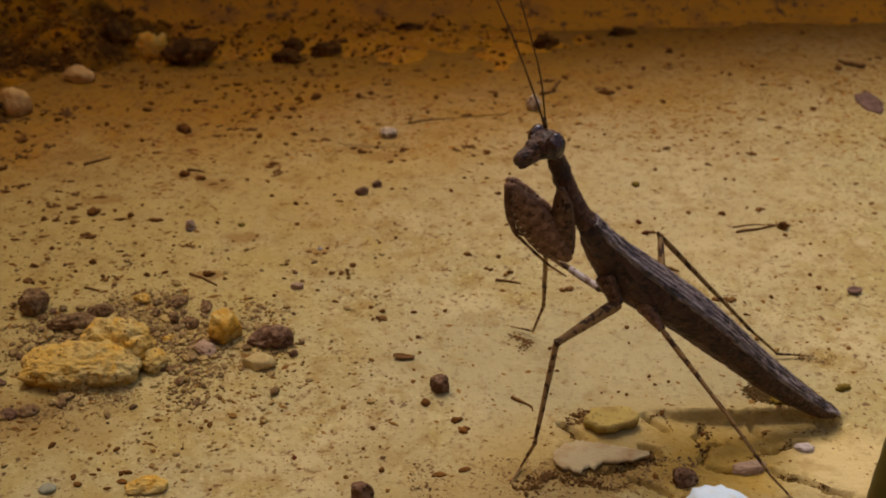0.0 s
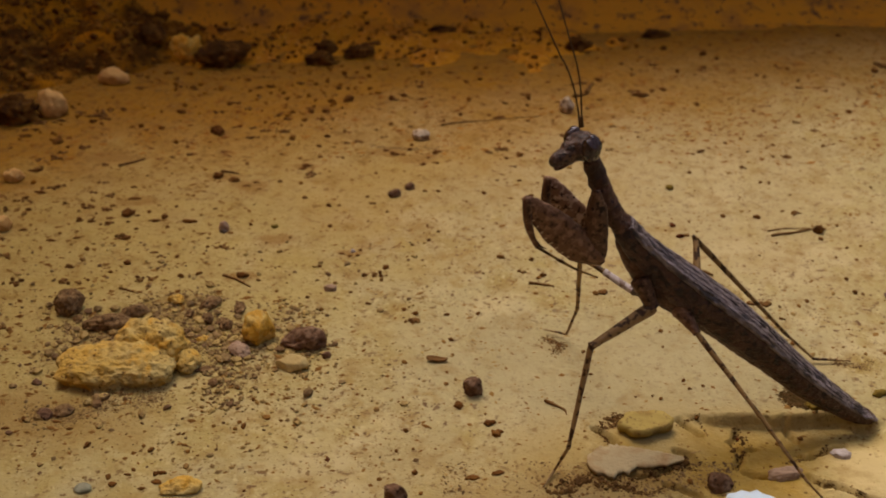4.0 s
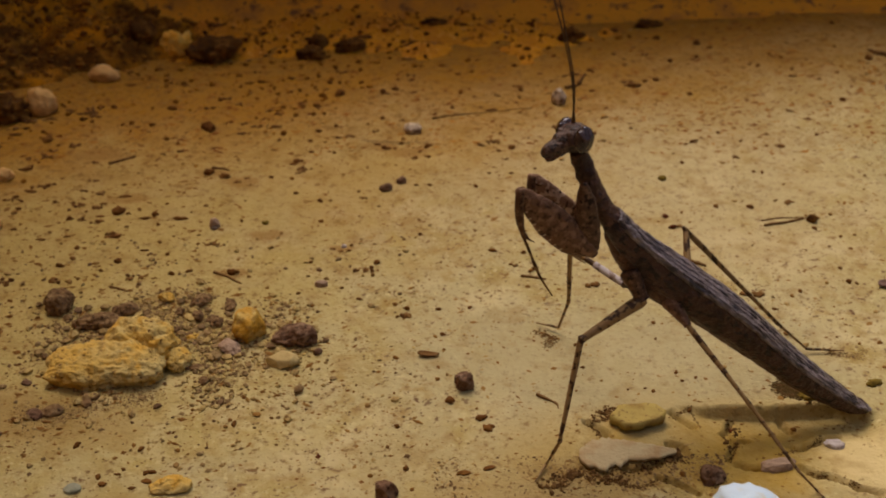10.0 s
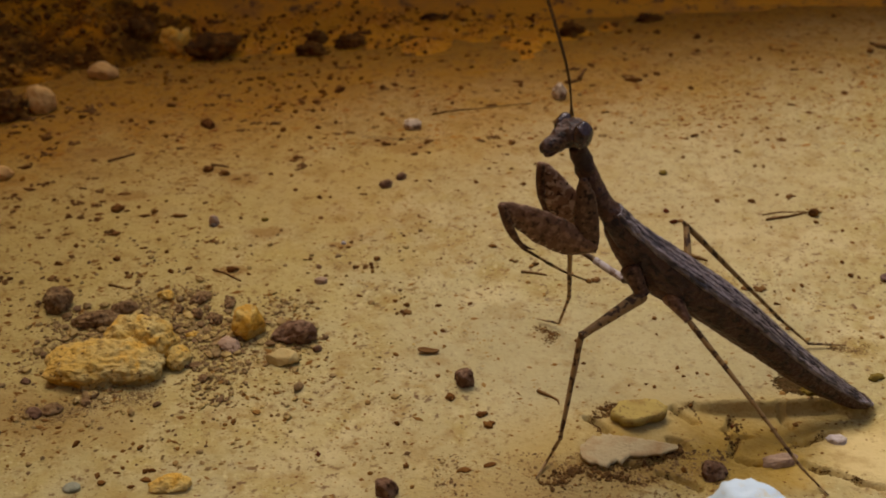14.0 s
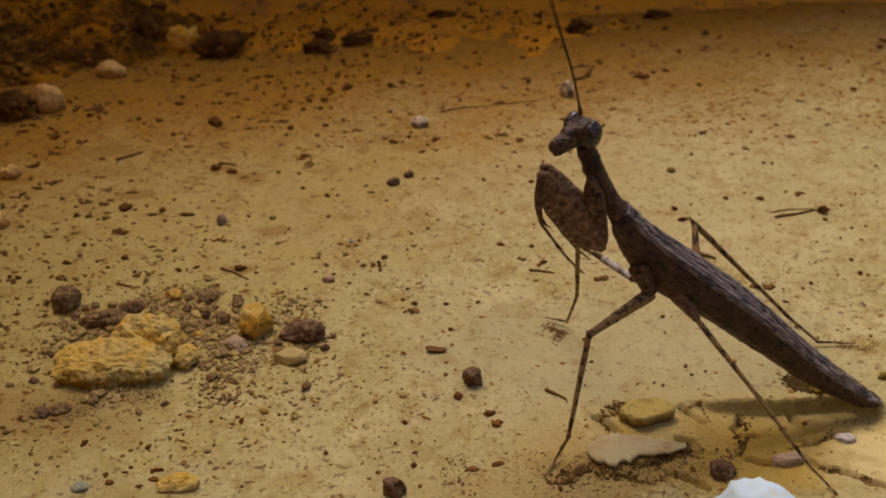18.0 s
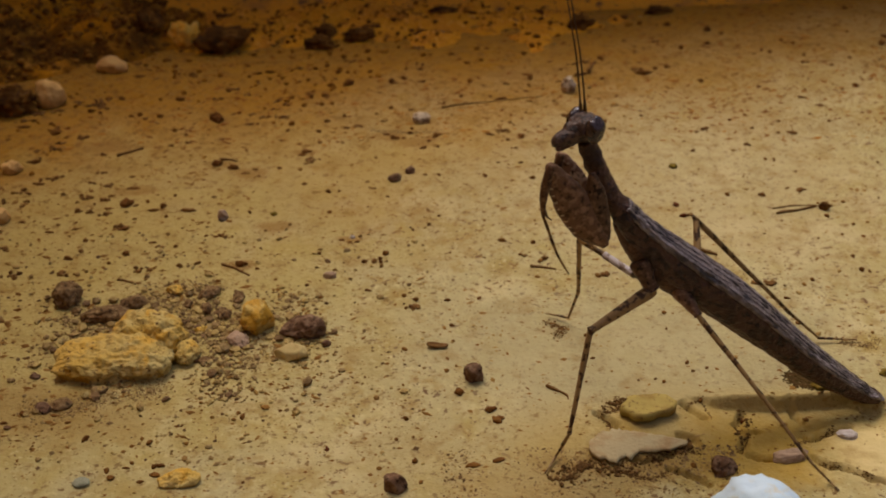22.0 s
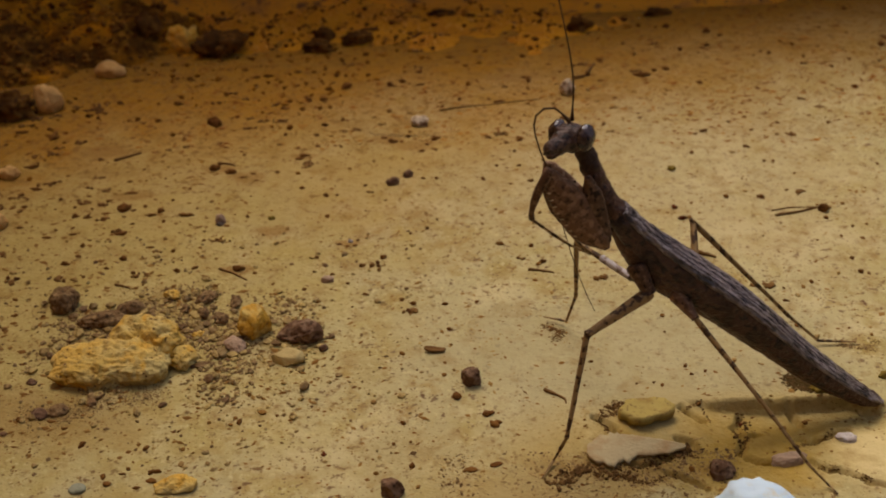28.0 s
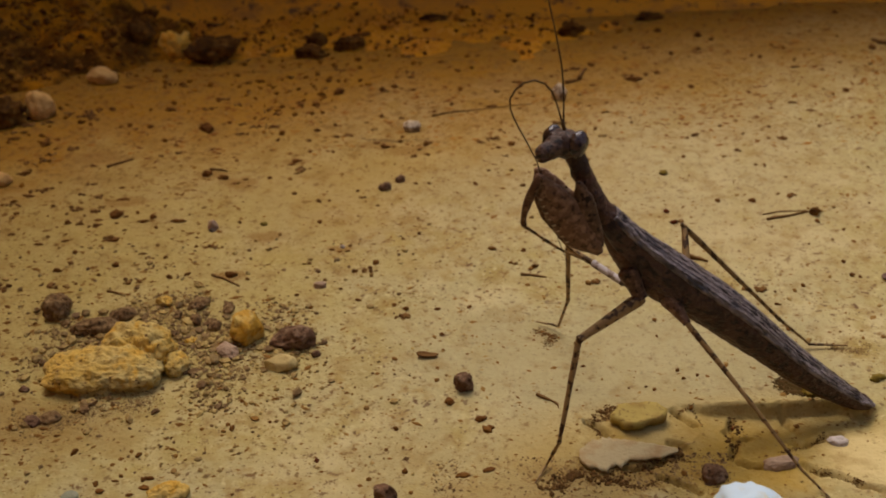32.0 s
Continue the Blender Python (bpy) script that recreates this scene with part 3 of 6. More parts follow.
def rubble(name, x, y, w, d, seed, material, label, tilt, rz=0.0, crumbly=1.0, sub=5, category="stone", block=0.7):
    """A broken lump with a flat foot. tilt: its height in the middle and how that grows to the right and to the back, in mm."""
    bm = bmesh.new()
    bmesh.ops.create_icosphere(bm, subdivisions=sub, radius=1.0)
    for v in bm.verts:
        c = v.co.copy()
        edge = 1 + (0.20 if block < 0.6 else 0.06) * min(abs(c.x), abs(c.y)) / max(abs(c.x), abs(c.y), 0.01)
        high = max(0.3, tilt[0] + tilt[1] * c.x + tilt[2] * c.y)
        p = Vector((c.x * edge * w / 2, c.y * edge * d / 2, c.z ** block * high if c.z > 0 else max(c.z, -0.2)))
        if c.z < 0.1:
            p.x, p.y = p.x * 0.92, p.y * 0.86       # undercut at the foot
        away = Vector((c.x, c.y, max(0.0, c.z) * 1.2)).normalized()
        q = p + Vector((seed, seed * 0.7, 0))
        big, small = noise.voronoi(q / 2.6)[0], noise.voronoi(q / 0.95)[0]
        k = 0.5 * noise.noise(q / 3.5) + 0.38 * (0.42 - big[0]) + 0.26 * (0.4 - small[0]) + 0.32 * noise.noise(q / 1.1) + 0.22 * noise.noise(q / 0.5) + 0.12 * noise.noise(q / 0.25)
        v.co = p + away * k * crumbly
    return thing(name, bm, material, x, y, label, category, rz=rz)


def flake(name, x, y, w, d, thick, seed, material, label, rz=0.0, lift=0.3, category="flake", ragged=0.3):
    """A thin chip with a ragged outline that curls a little off the ground."""
    bm = bmesh.new()
    n, rings = 28, 4
    both = []
    for layer in (0, 1):
        mid = bm.verts.new((0, 0, layer * thick + 0.12))
        loops = []
        for r in range(1, rings + 1):
            loop = []
            for k in range(n):
                w1 = 2 * math.pi * k / n
                out = (r / rings) * (1 + ragged * noise.noise(Vector((math.cos(w1) * 1.6 + seed, math.sin(w1) * 1.6, seed))) + 0.1 * noise.noise(Vector((k * 0.9, seed, 0))))
                px, py = out * math.cos(w1) * w / 2, out * math.sin(w1) * d / 2
                pz = 0.12 + layer * thick + lift * (r / rings) ** 2 * (0.5 + noise.noise(Vector((px / 3, py / 3, seed))))
                loop.append(bm.verts.new((px, py, pz)))
            loops.append(loop)
        for k in range(n):
            bm.faces.new((mid, loops[0][k], loops[0][(k + 1) % n]))
        for p, q in zip(loops, loops[1:]):
            for k in range(n):
                bm.faces.new((p[k], q[k], q[(k + 1) % n], p[(k + 1) % n]))
        both.append(loops[-1])
    for k in range(n):
        bm.faces.new((both[0][k], both[0][(k + 1) % n], both[1][(k + 1) % n], both[1][k]))
    return thing(name, bm, material, x, y, label, category, rz=rz)


def tongue(name, x, y, w, d, thick, seed, material, label, rz=0.0):
    """A flat flake, broad and round at one end, drawn out to a ragged tail at the other."""
    bm = bmesh.new()
    n, m = 60, 8
    layers = []
    for layer in (0, 1):
        rows = []
        for i in range(n + 1):
            u = i / n
            half = d / 2 * (math.sqrt(max(0.0, 1 - (1 - u / 0.28) ** 2)) if u < 0.28 else (1 - (u - 0.28) / 0.72) ** 0.8 * 0.92 + 0.08)
            if i in (0, n):
                half = 0.06
            up = half * (1 + 0.22 * noise.noise(Vector((u * 7, seed, 0))) + 0.20 * noise.noise(Vector((u * 19, seed, 2))) + 0.12 * noise.noise(Vector((u * 41, seed, 3))))
            down = half * (1 + 0.40 * noise.noise(Vector((u * 7, seed, 5))) + 0.26 * noise.noise(Vector((u * 19, seed, 8))) + 0.14 * noise.noise(Vector((u * 41, seed, 9))))
            row = []
            for j in range(m + 1):
                py = -down + (up + down) * j / m
                px = (u - 0.5) * w
                row.append(bm.verts.new((px, py + 0.35 * math.sin(u * 4), 0.1 + layer * thick * (0.6 + 0.4 * (1 - u)) + 0.35 * u * u + 0.12 * noise.noise(Vector((px / 2, py / 2, seed))))))
            rows.append(row)
        for p, q in zip(rows, rows[1:]):
            for j in range(m):
                bm.faces.new((p[j], p[j + 1], q[j + 1], q[j]))
        layers.append([r[0] for r in rows] + rows[-1][1:] + [r[-1] for r in rows[-2::-1]] + rows[0][-2:0:-1])
    low, high = layers
    for k in range(len(low)):
        bm.faces.new((low[k], low[(k + 1) % len(low)], high[(k + 1) % len(low)], high[k]))
    return thing(name, bm, material, x, y, label, "flake", rz=rz)


def twig(name, x0, y0, x1, y1, r, seed, label, material=None, bend=0.1, lift=0.0, category="twig"):
    """A dry stalk that lies on the ground from one end to the other."""
    cx, cy = (x0 + x1) / 2, (y0 + y1) / 2
    ln = math.hypot(x1 - x0, y1 - y0)
    rings = []
    for i in range(7):
        t = i / 6
        off = bend * ln * (math.sin(t * math.pi) * 0.6 + 0.7 * noise.noise(Vector((t * 3, seed, 0))))
        px = x0 + (x1 - x0) * t - (y1 - y0) / ln * off
        py = y0 + (y1 - y0) * t + (x1 - x0) / ln * off
        rr = r * (1 - 0.5 * t) * (1 + 0.3 * noise.noise(Vector((t * 6, seed, 4))))
        rings.append((px - cx, py - cy, gz(px, py) - gz(cx, cy) + rr * 0.8 + lift * math.sin(t * math.pi), rr, rr))
    bm = loft(bmesh.new(), rings, 8, side=(0, 0, 1), rough=r * 0.25, seed=seed)
    return thing(name, bm, material or M_TWIG, cx, cy, label, category)


# ---- ground and wall ----
def spread(lo, hi, step, far):
    fine = list(np.arange(lo, hi + 0.01, step))
    left, right = [], []
    k, gap = lo, step
    while k > -far:
        gap *= 1.5
        k -= gap
        left.append(k)
    k, gap = hi, step
    while k < far:
        gap *= 1.5
        k += gap
        right.append(k)
    return left[::-1] + fine + right


def refine(line, lo, hi, step):
    """The same spacing, but closer between lo and hi."""
    return [k for k in line if k < lo - step / 2] + list(np.arange(lo, hi, step)) + [k for k in line if k > hi + step / 2]


xs, ys = refine(spread(-105, 120, 0.8, 1600), 15, 55, 0.28), refine(spread(80, 250, 0.7, 1600), 90, 112, 0.26)
verts = [(x * MM, y * MM, (gz(x, y) if abs(x) < 400 and abs(y) < 600 else 0) * MM) for y in ys for x in xs]
nx = len(xs)
faces = [(j * nx + i, j * nx + i + 1, (j + 1) * nx + i + 1, (j + 1) * nx + i) for j in range(len(ys) - 1) for i in range(nx - 1)]
me = bpy.data.meshes.new("ground")
me.from_pydata(verts, [], faces)
me.materials.append(M_GROUND)
me.polygons.foreach_set("use_smooth", [True] * len(me.polygons))
tagged(new("ground", me), "worn ochre-yellow painted concrete, speckled with dirt", "ground", kind="structure")

# wall that rises from a dirty joint behind the ledge
# its unseen height is set for the soft shade it casts forward
WALL_H = 72
bm = bmesh.new()
cuts = 60
rows = []
for j, (dy, z) in enumerate(((-4, -6), (-4, 0.1), (-1.5, 0.7), (1.2, 1.9), (3.4, 3.8), (5.2, 6.6), (6.8, 11), (7.8, 17), (8.4, 26), (8.6, WALL_H), (90, WALL_H), (90, -6))):
    rows.append([bm.verts.new((-200 + 1400 * i / cuts, dy + (0.5 * noise.noise(Vector((i * 0.7, j, 0))) if j < 7 else 0), z + (0.5 * noise.noise(Vector((i * 0.9, j * 0.7, 5))) if 0 < j < 7 else 0))) for i in range(cuts + 1)])
for p, q in zip(rows, rows[1:]):
    for i in range(cuts):
        bm.faces.new((p[i], p[i + 1], q[i + 1], q[i]))
for i in (0, cuts):
    bm.faces.new([r[i] for r in rows])
wall = new("wall_north", mesh_of("wall_north", bm, M_WALL))
WX, WY = 61.6, 230.5
wall.matrix_basis = pose(WX * MM, WY * MM, 0, 0, 0, 4)
tagged(wall, "ochre-yellow painted wall foot, stained brown", "wall", kind="structure")

# added side wall out of view; it keeps the daylight off the soil heap
bm = bmesh.new()
line = [[bm.verts.new((x, y + 4 * noise.noise(Vector((y / 90, x, 1))), z)) for y in np.linspace(-500, 520, 40)] for x, z in ((0, -6), (0, 60), (0, 265), (-100, 265), (-100, -6))]
for p, q in zip(line, line[1:]):
    for i in range(39):
        bm.faces.new((p[i], p[i + 1], q[i + 1], q[i]))
for i in (0, 39):
    bm.faces.new([r[i] for r in line])
west = new("shade_wall_west", mesh_of("shade_wall_west", bm, M_WALL))
west.matrix_basis = pose(-112 * MM, 0, 0)
tagged(west, "unseen ochre wall added to shade the left of the ledge", "wall", kind="structure")

# added dark wall out of view; it keeps the low sky off near sides
bm = bmesh.new()
line = [[bm.verts.new((x, y + 3 * noise.noise(Vector((x / 70, z / 90, 2))), z)) for x in np.linspace(-1400, 1400, 60)] for y, z in ((0, -6), (0, 120), (0, 300), (-80, 300), (-80, -6))]
for p, q in zip(line, line[1:]):
    for i in range(59):
        bm.faces.new((p[i], p[i + 1], q[i + 1], q[i]))
for i in (0, 59):
    bm.faces.new([r[i] for r in line])
south = new("shade_wall_south", mesh_of("shade_wall_south", bm, M_BLOCKER))
south.matrix_basis = pose(0, -260 * MM, 0)
tagged(south, "unseen dark brown wall added to block the low sky", "wall", kind="structure")

# ---- stones, clods and chips, each by itself ----
rubble("rock", -38.4, 114.8, 14.0, 6.4, 3.3, M_YROCK, "porous ochre-yellow chunk of old plaster lying on the ground", (3.3, 0.3, 0.5), rz=1, sub=6, block=0.42)
rubble("rock", -34.9, 118.4, 8.6, 5.4, 8.1, M_YROCK, "rough ochre lump leaning behind the plaster chunk", (4.5, -0.2, 1.3), rz=-14, sub=6, block=0.5)
rubble("stone", -30.4, 116.6, 3.6, 3.4, 17.1, M_YROCK, "crumbling ochre piece broken from the plaster chunk", (2.0, -0.4, 0.3), rz=40)
split_stone("stone", -22.7, 122.3, 3.9, 3.0, 3.5, 12.5, M_AMBER, "amber-yellow angular stone in the grit", rz=12)
rubble("stone", -17.0, 121.4, 5.6, 3.2, 5.7, M_BROWN, "purple-brown rough stone beside the pale one", (2.1, 0.9, 0.2), rz=-4, crumbly=0.8)
split_stone("stone", -18.0, 116.7, 3.4, 2.1, 1.5, 6.9, M_PALE, "small pale yellow angular stone", rz=-6, cuts=8)
rubble("stone", -24.6, 119.2, 3.2, 2.3, 9.9, M_PINK, "pinkish brown stone in the grit", (1.4, -0.3, 0.3), rz=-30, crumbly=0.6)
rubble("stone", -13.9, 118.9, 1.3, 1.0, 10.4, M_BROWN, "small dark stone beside the pale one", (0.8, 0, 0), rz=25, crumbly=0.3, sub=3)
rubble("stone", -47.9, 129.2, 3.7, 3.0, 4.4, M_DULL, "round brown stone behind the plaster chunk", (2.4, 0, 0.2), crumbly=0.7)
rubble("stone", -42.8, 125.2, 4.6, 2.2, 4.9, M_DULL, "flat grey-brown stone half buried in grit", (1.0, 0, 0.3), rz=14, crumbly=0.6)
rubble("stone", -39.3, 127.4, 3.8, 2.2, 6.2, M_DULL, "grey-brown stone at the back of the plaster chunk", (1.3, 0.3, 0.2), rz=18, crumbly=0.6)
for k, (px, py, size, high) in enumerate(((-34.3, 130.2, 2.0, 0.9), (-29.8, 129.6, 3.2, 1.1), (-29.7, 126.3, 2.2, 0.9), (-27.3, 125.0, 2.6, 1.0), (-29.4, 121.6, 2.0, 0.8), (-25.9, 128.8, 2.4, 0.9), (-32.0, 127.4, 1.8, 0.7), (-31.8, 123.6, 1.8, 0.8))):
    rubble("lump", px, py, size, size * 0.7, 30.1 + k * 3.3, (M_YROCK, M_DULL, M_DULL)[(k * 2 + k // 3) % 3], "crumbling lump of plaster and soil in the grit", (high, 0, 0), rz=k * 50, crumbly=1.0, sub=5, category="lump")
for k, (px, py, size) in enumerate(((-28.2, 115.9, 1.6), (-26.8, 113.5, 1.5), (-45.2, 107.5, 2.2), (-43.2, 108.2, 2.6), (-39.6, 109.4, 1.8), (-47.6, 113.4, 1.5))):
    rubble("stone", px, py, size, size * 0.75, 60.1 + k * 2.7, (M_DULL, M_DULL, M_BROWN)[k % 3], "small dull brown stone by the plaster chunk", (size * 0.35, 0, 0), rz=k * 70, crumbly=0.4, sub=4)
stone("stone", 3.8, 112.0, 2.3, 2.2, 2.1, 2.2, M_BROWN, "dark purple-brown angular stone alone on the paint", rz=15, rough=0.3, blunt=0.5)
stone("stone", -47.7, 128.3, 3.3, 2.8, 2.5, 4.4, M_DULL, "round brown stone behind the plaster chunk", rough=0.3)
stone("stone", -41.7, 124.9, 5.5, 2.6, 1.6, 4.9, M_DULL, "flat grey-brown stone half buried in grit", rz=15, rough=0.4)
stone("pebble", -65.6, 187.0, 5.0, 4.4, 4.2, 14.2, M_CREAM, "round whitish pebble with a rough skin", rough=0.2)
stone("pebble", -58.1, 199.8, 5.8, 4.0, 2.4, 15.7, M_CREAM, "smooth cream pebble at the foot of the soil heap", rz=-15, rough=0.16)
stone("pebble", -47.1, 211.5, 5.4, 4.2, 4.4, 18.3, M_OCHREPEB, "ochre-orange knobbly pebble by a dark clod", rough=0.45)
stone("clod", -40.3, 208.8, 7.6, 5.5, 4.2, 21.4, M_DARK, "black-brown clod of earth beside an ochre pebble", rough=0.6, category="clod")
stone("clod", -54.3, 212.0, 5.0, 4.2, 3.0, 22.4, M_DARK, "dark crumbling clod of earth", rough=0.65, category="clod")
stone("clod", -71.4, 184.4, 8.5, 5.0, 4.0, 23.6, M_DARK, "black clod of earth under the white pebble", rough=0.65, category="clod")
stone("clod", -21.8, 208.8, 4.5, 3.0, 2.0, 24.9, M_DARK, "flat dark clod of earth", rough=0.7, category="clod")
stone("clod", -15.2, 212.0, 5.0, 2.6, 1.6, 26.1, M_DARK, "flat dark clod of earth", rz=10, rough=0.7, category="clod")
stone("clod", -21.2, 214.1, 3.5, 3.0, 2.2, 25.3, M_DARK, "small brown stone on the dark clods", rough=0.35, category="stone")
stone("clod", 26.1, 215.2, 3.6, 2.8, 2.2, 27.8, M_DARK, "upright dark clod of earth", rough=0.65, category="clod")
stone("clod", 41.8, 222.5, 4.0, 2.4, 1.2, 28.2, M_DARK, "low dark clod near the wall", rough=0.7, category="clod")
stone("clod", 0.7, 222.5, 4.5, 2.4, 1.0, 29.9, M_DARK, "low dark clod near the wall", rough=0.7, category="clod")
stone("clod", -27.5, 229.6, 7.0, 4.0, 2.8, 31.2, M_DARK, "dark clod at the wall foot", rough=0.7, category="clod")
stone("clod", 43.7, 109.5, 2.6, 1.8, 0.7, 73.1, M_OLIVE, "low olive-brown clod of earth", rough=0.5, category="clod")
stone("pebble", 21.6, 189.0, 2.5, 2.3, 2.4, 33.4, M_PALEPEB, "small round whitish pebble on the paint", rough=0.22)
stone("pebble", -3.1, 178.4, 2.8, 2.0, 1.5, 34.5, M_PALEPEB, "small pale pebble lying in brown dirt on paint", rough=0.3)
stone("pebble", -6.9, 158.9, 2.0, 1.2, 1.0, 35.1, M_BROWN, "small grey-brown pebble on the paint", rz=22, rough=0.32)
stone("pebble", -62.5, 148.8, 2.8, 2.4, 2.0, 36.8, M_CREAM, "small pale pebble on the paint", rough=0.22)
stone("pebble", -65.2, 163.5, 3.0, 2.4, 1.7, 37.2, M_CREAM, "flat cream pebble beside a dark clod", rough=0.25)
stone("pebble", -37.9, 95.5, 1.8, 1.5, 0.5, 54.2, M_SLATE, "small flat grey-green pebble sunk in the dust", rough=0.15)
rubble("stone", -27.6, 95.6, 4.6, 2.6, 38.4, M_YROCK, "half-buried pale ochre stone", (1.0, 0.2, 0.2), crumbly=0.8)
split_stone("stone", -5.0, 94.4, 2.5, 2.1, 1.7, 39.7, M_BROWN, "small brown angular stone on the paint")
stone("stone", 29.6, 96.2, 2.4, 2.1, 1.7, 41.1, M_BROWN, "purple-grey rough stone by the white chunk", rough=0.35)
stone("stone", 36.9, 97.8, 3.8, 1.7, 1.1, 42.6, M_PINK, "flat pinkish grey stone", rz=12, rough=0.25)
stone("chunk", 31.4, 89.2, 8.6, 6.2, 4.2, 43.8, M_WHITE, "white lump of plaster with a smooth top", rz=-6, rough=0.2, category="plaster")
stone("chip", 44.2, 101.6, 2.2, 1.5, 0.6, 45.2, M_LILAC, "small white chip of plaster", rough=0.3, category="chip")
tongue("paint_flake", 21.1, 99.5, 10.6, 4.6, 0.45, 46.1, M_FLAKE, "pale tan flake of old paint with ragged edge", rz=4)
flake("paint_chip", 23.0, 105.3, 5.8, 3.6, 0.95, 49.1, M_CHIP, "thick ochre paint chip lifted off the ground", rz=8, lift=0.4, category="chip", ragged=0.42)
# a chipped spot in the paint, built as a thin flake
flake("flat_scrap", 80.7, 191.6, 4.6, 9.0, 0.15, 49.9, M_SCRAP, "flat purple-brown spot of chipped paint", lift=0.1, category="leaf", ragged=0.3)
flake("flat_scrap", 59.5, 132.5, 2.2, 1.3, 0.2, 50.3, M_SCRAP, "small grey scrap of dead leaf", lift=0.4, category="leaf")
flake("flat_scrap", -0.6, 117.9, 2.6, 0.9, 0.2, 51.4, M_TWIG, "thin dark scrap of bark", lift=0.3, category="bark")
twig("twig", 47.2, 147.5, 54.1, 149.5, 0.22, 1.3, "short brown twig with a dark end", bend=0.05)
twig("twig", 47.0, 149.1, 53.2, 149.7, 0.13, 2.3, "thin split strand of a brown twig", bend=0.08)
stone("bud", 54.2, 148.8, 1.5, 1.2, 1.0, 53.3, M_DARK, "dark bud at the end of a twig", rough=0.3, category="bud")
twig("fibre", 0.1, 182.9, 16.8, 186.4, 0.17, 3.7, "long thin brown plant fibre on the paint", material=M_FIBRE, bend=0.03, category="fibre")
twig("twig", 23.3, 194.5, 25.7, 195.4, 0.35, 11.3, "short bent brown twig beside the whitish pebble", bend=0.03)
twig("twig", 25.7, 195.4, 27.3, 200.0, 0.38, 11.9, "upper end of the bent brown twig", bend=0.05)
twig("twig", 85.0, 207.4, 80.9, 210.0, 0.5, 5.2, "small bent brown twig", bend=0.28)
twig("twig", 34.3, 138.1, 36.8, 137.0, 0.34, 6.8, "dark sliver of wood", bend=0.05)
twig("twig", -50.1, 167.5, -46.5, 169.9, 0.25, 7.2, "thin dark sliver of wood on the paint", bend=0.05)
twig("twig", 11.8, 135.3, 15.1, 134.5, 0.2, 7.9, "thin dark sliver of wood on the paint", bend=0.06)
twig("twig", 12.2, 110.5, 14.3, 107.8, 0.2, 8.4, "thin dark curved fibre", bend=0.2)
twig("twig", -29.2, 136.7, -25.2, 134.0, 0.2, 9.4, "brown stalk fragment lying in grit", bend=0.05)
twig("twig", -42.4, 133.5, -39.8, 132.2, 0.18, 9.9, "brown stalk fragment lying in grit", bend=0.08)
twig("twig", -34.0, 166.2, -31.2, 165.6, 0.22, 10.4, "thin dark sliver of wood between soil crumbs", bend=0.1)
rubble("clod", -36.7, 180.2, 2.7, 1.9, 91.3, M_SOIL, "ragged brown clod of soil alone on the paint", (1.2, -0.3, 0.2), rz=-24, crumbly=0.7, sub=4, category="clod")
rubble("clod", -34.2, 164.7, 1.5, 1.4, 92.7, M_SOIL, "dark ragged clod of soil on the paint", (0.8, -0.2, 0.1), crumbly=0.7, sub=4, category="clod")
rubble("clod", -31.6, 163.4, 2.0, 1.1, 93.9, M_SOIL, "flat ragged clod of soil on the paint", (0.5, 0.1, 0.1), rz=-8, crumbly=0.6, sub=4, category="clod")
stone("pebble", -30.9, 148.9, 1.4, 1.3, 1.3, 94.6, M_PINK, "small pinkish grey pebble on the paint", rough=0.3)
stone("chip", -14.6, 133.9, 1.7, 1.0, 0.8, 95.3, M_PINK, "small pinkish grey chip on the paint", rough=0.3, category="chip")
stone("pebble", -4.6, 161.4, 1.5, 1.1, 0.9, 96.1, M_BROWN, "small brown pebble beside another one", rz=25, rough=0.25)
stone("chip", -12.2, 143.3, 0.7, 0.4, 0.4, 97.2, M_LILAC, "tiny whitish chip among soil crumbs", rough=0.3, category="chip")

# olive stem that stands up close to the camera at the side
SX, SY = 51.7, 93.1
bm = loft(bmesh.new(), [(0, 0, -1, 3.4, 2.4), (0.2, 0.2, 7, 3.0, 2.0), (0.9, 0.5, 18, 2.3, 1.5), (2.0, 0.8, 28, 1.3, 0.8), (2.8, 1.0, 35, 0.5, 0.3), (3.2, 1.1, 38, 0.08, 0.08)], 12, side=(1, 0, 0), rough=0.2)
thing("plant_shoot", bm, M_STEM, SX, SY, "dark olive shoot standing up from the ground", "plant")

# ---- soil heap against the wall, and a lower bank of red-brown soil that runs on from it ----
def mound(name, cx, cy, wx, wy, height, material, label):
    bm = bmesh.new()
    n1, n2 = int(wx * 1.8), int(wy * 1.8)
    grid = [[bm.verts.new((px, py, height(cx + px, cy + py))) for px in np.linspace(-wx, wx, n1 + 1)] for py in np.linspace(-wy, wy, n2 + 1)]
    for p, q in zip(grid, grid[1:]):
        for i in range(n1):
            bm.faces.new((p[i], p[i + 1], q[i + 1], q[i]))
    return thing(name, bm, material, cx, cy, label, "soil", kind="stuff", z=0)


mound("soil_heap", HX, HY, 60, 52, heap_height, M_HEAP, "heap of dark crumbly soil against the wall")
mound("soil_bank", KX, KY, 84, 28, bank_height, M_BANK, "low bank of red-brown soil along the wall foot")

# ---- the mantis ----
YB = 107.1
BX = 23.51
mantis = new("praying_mantis")
mantis.empty_display_size = 0.01
mantis.matrix_basis = pose(BX * MM, YB * MM, 0)
tagged(mantis, "dark brown bark-coloured praying mantis rearing up on the yellow ground", "insect")
BASE = Vector((BX, YB, 0))


def at(p, dy=0.0):
    """A point of the world in the insect's own space."""
    return (p[0] - BX, p[1] - YB + dy, p[2])


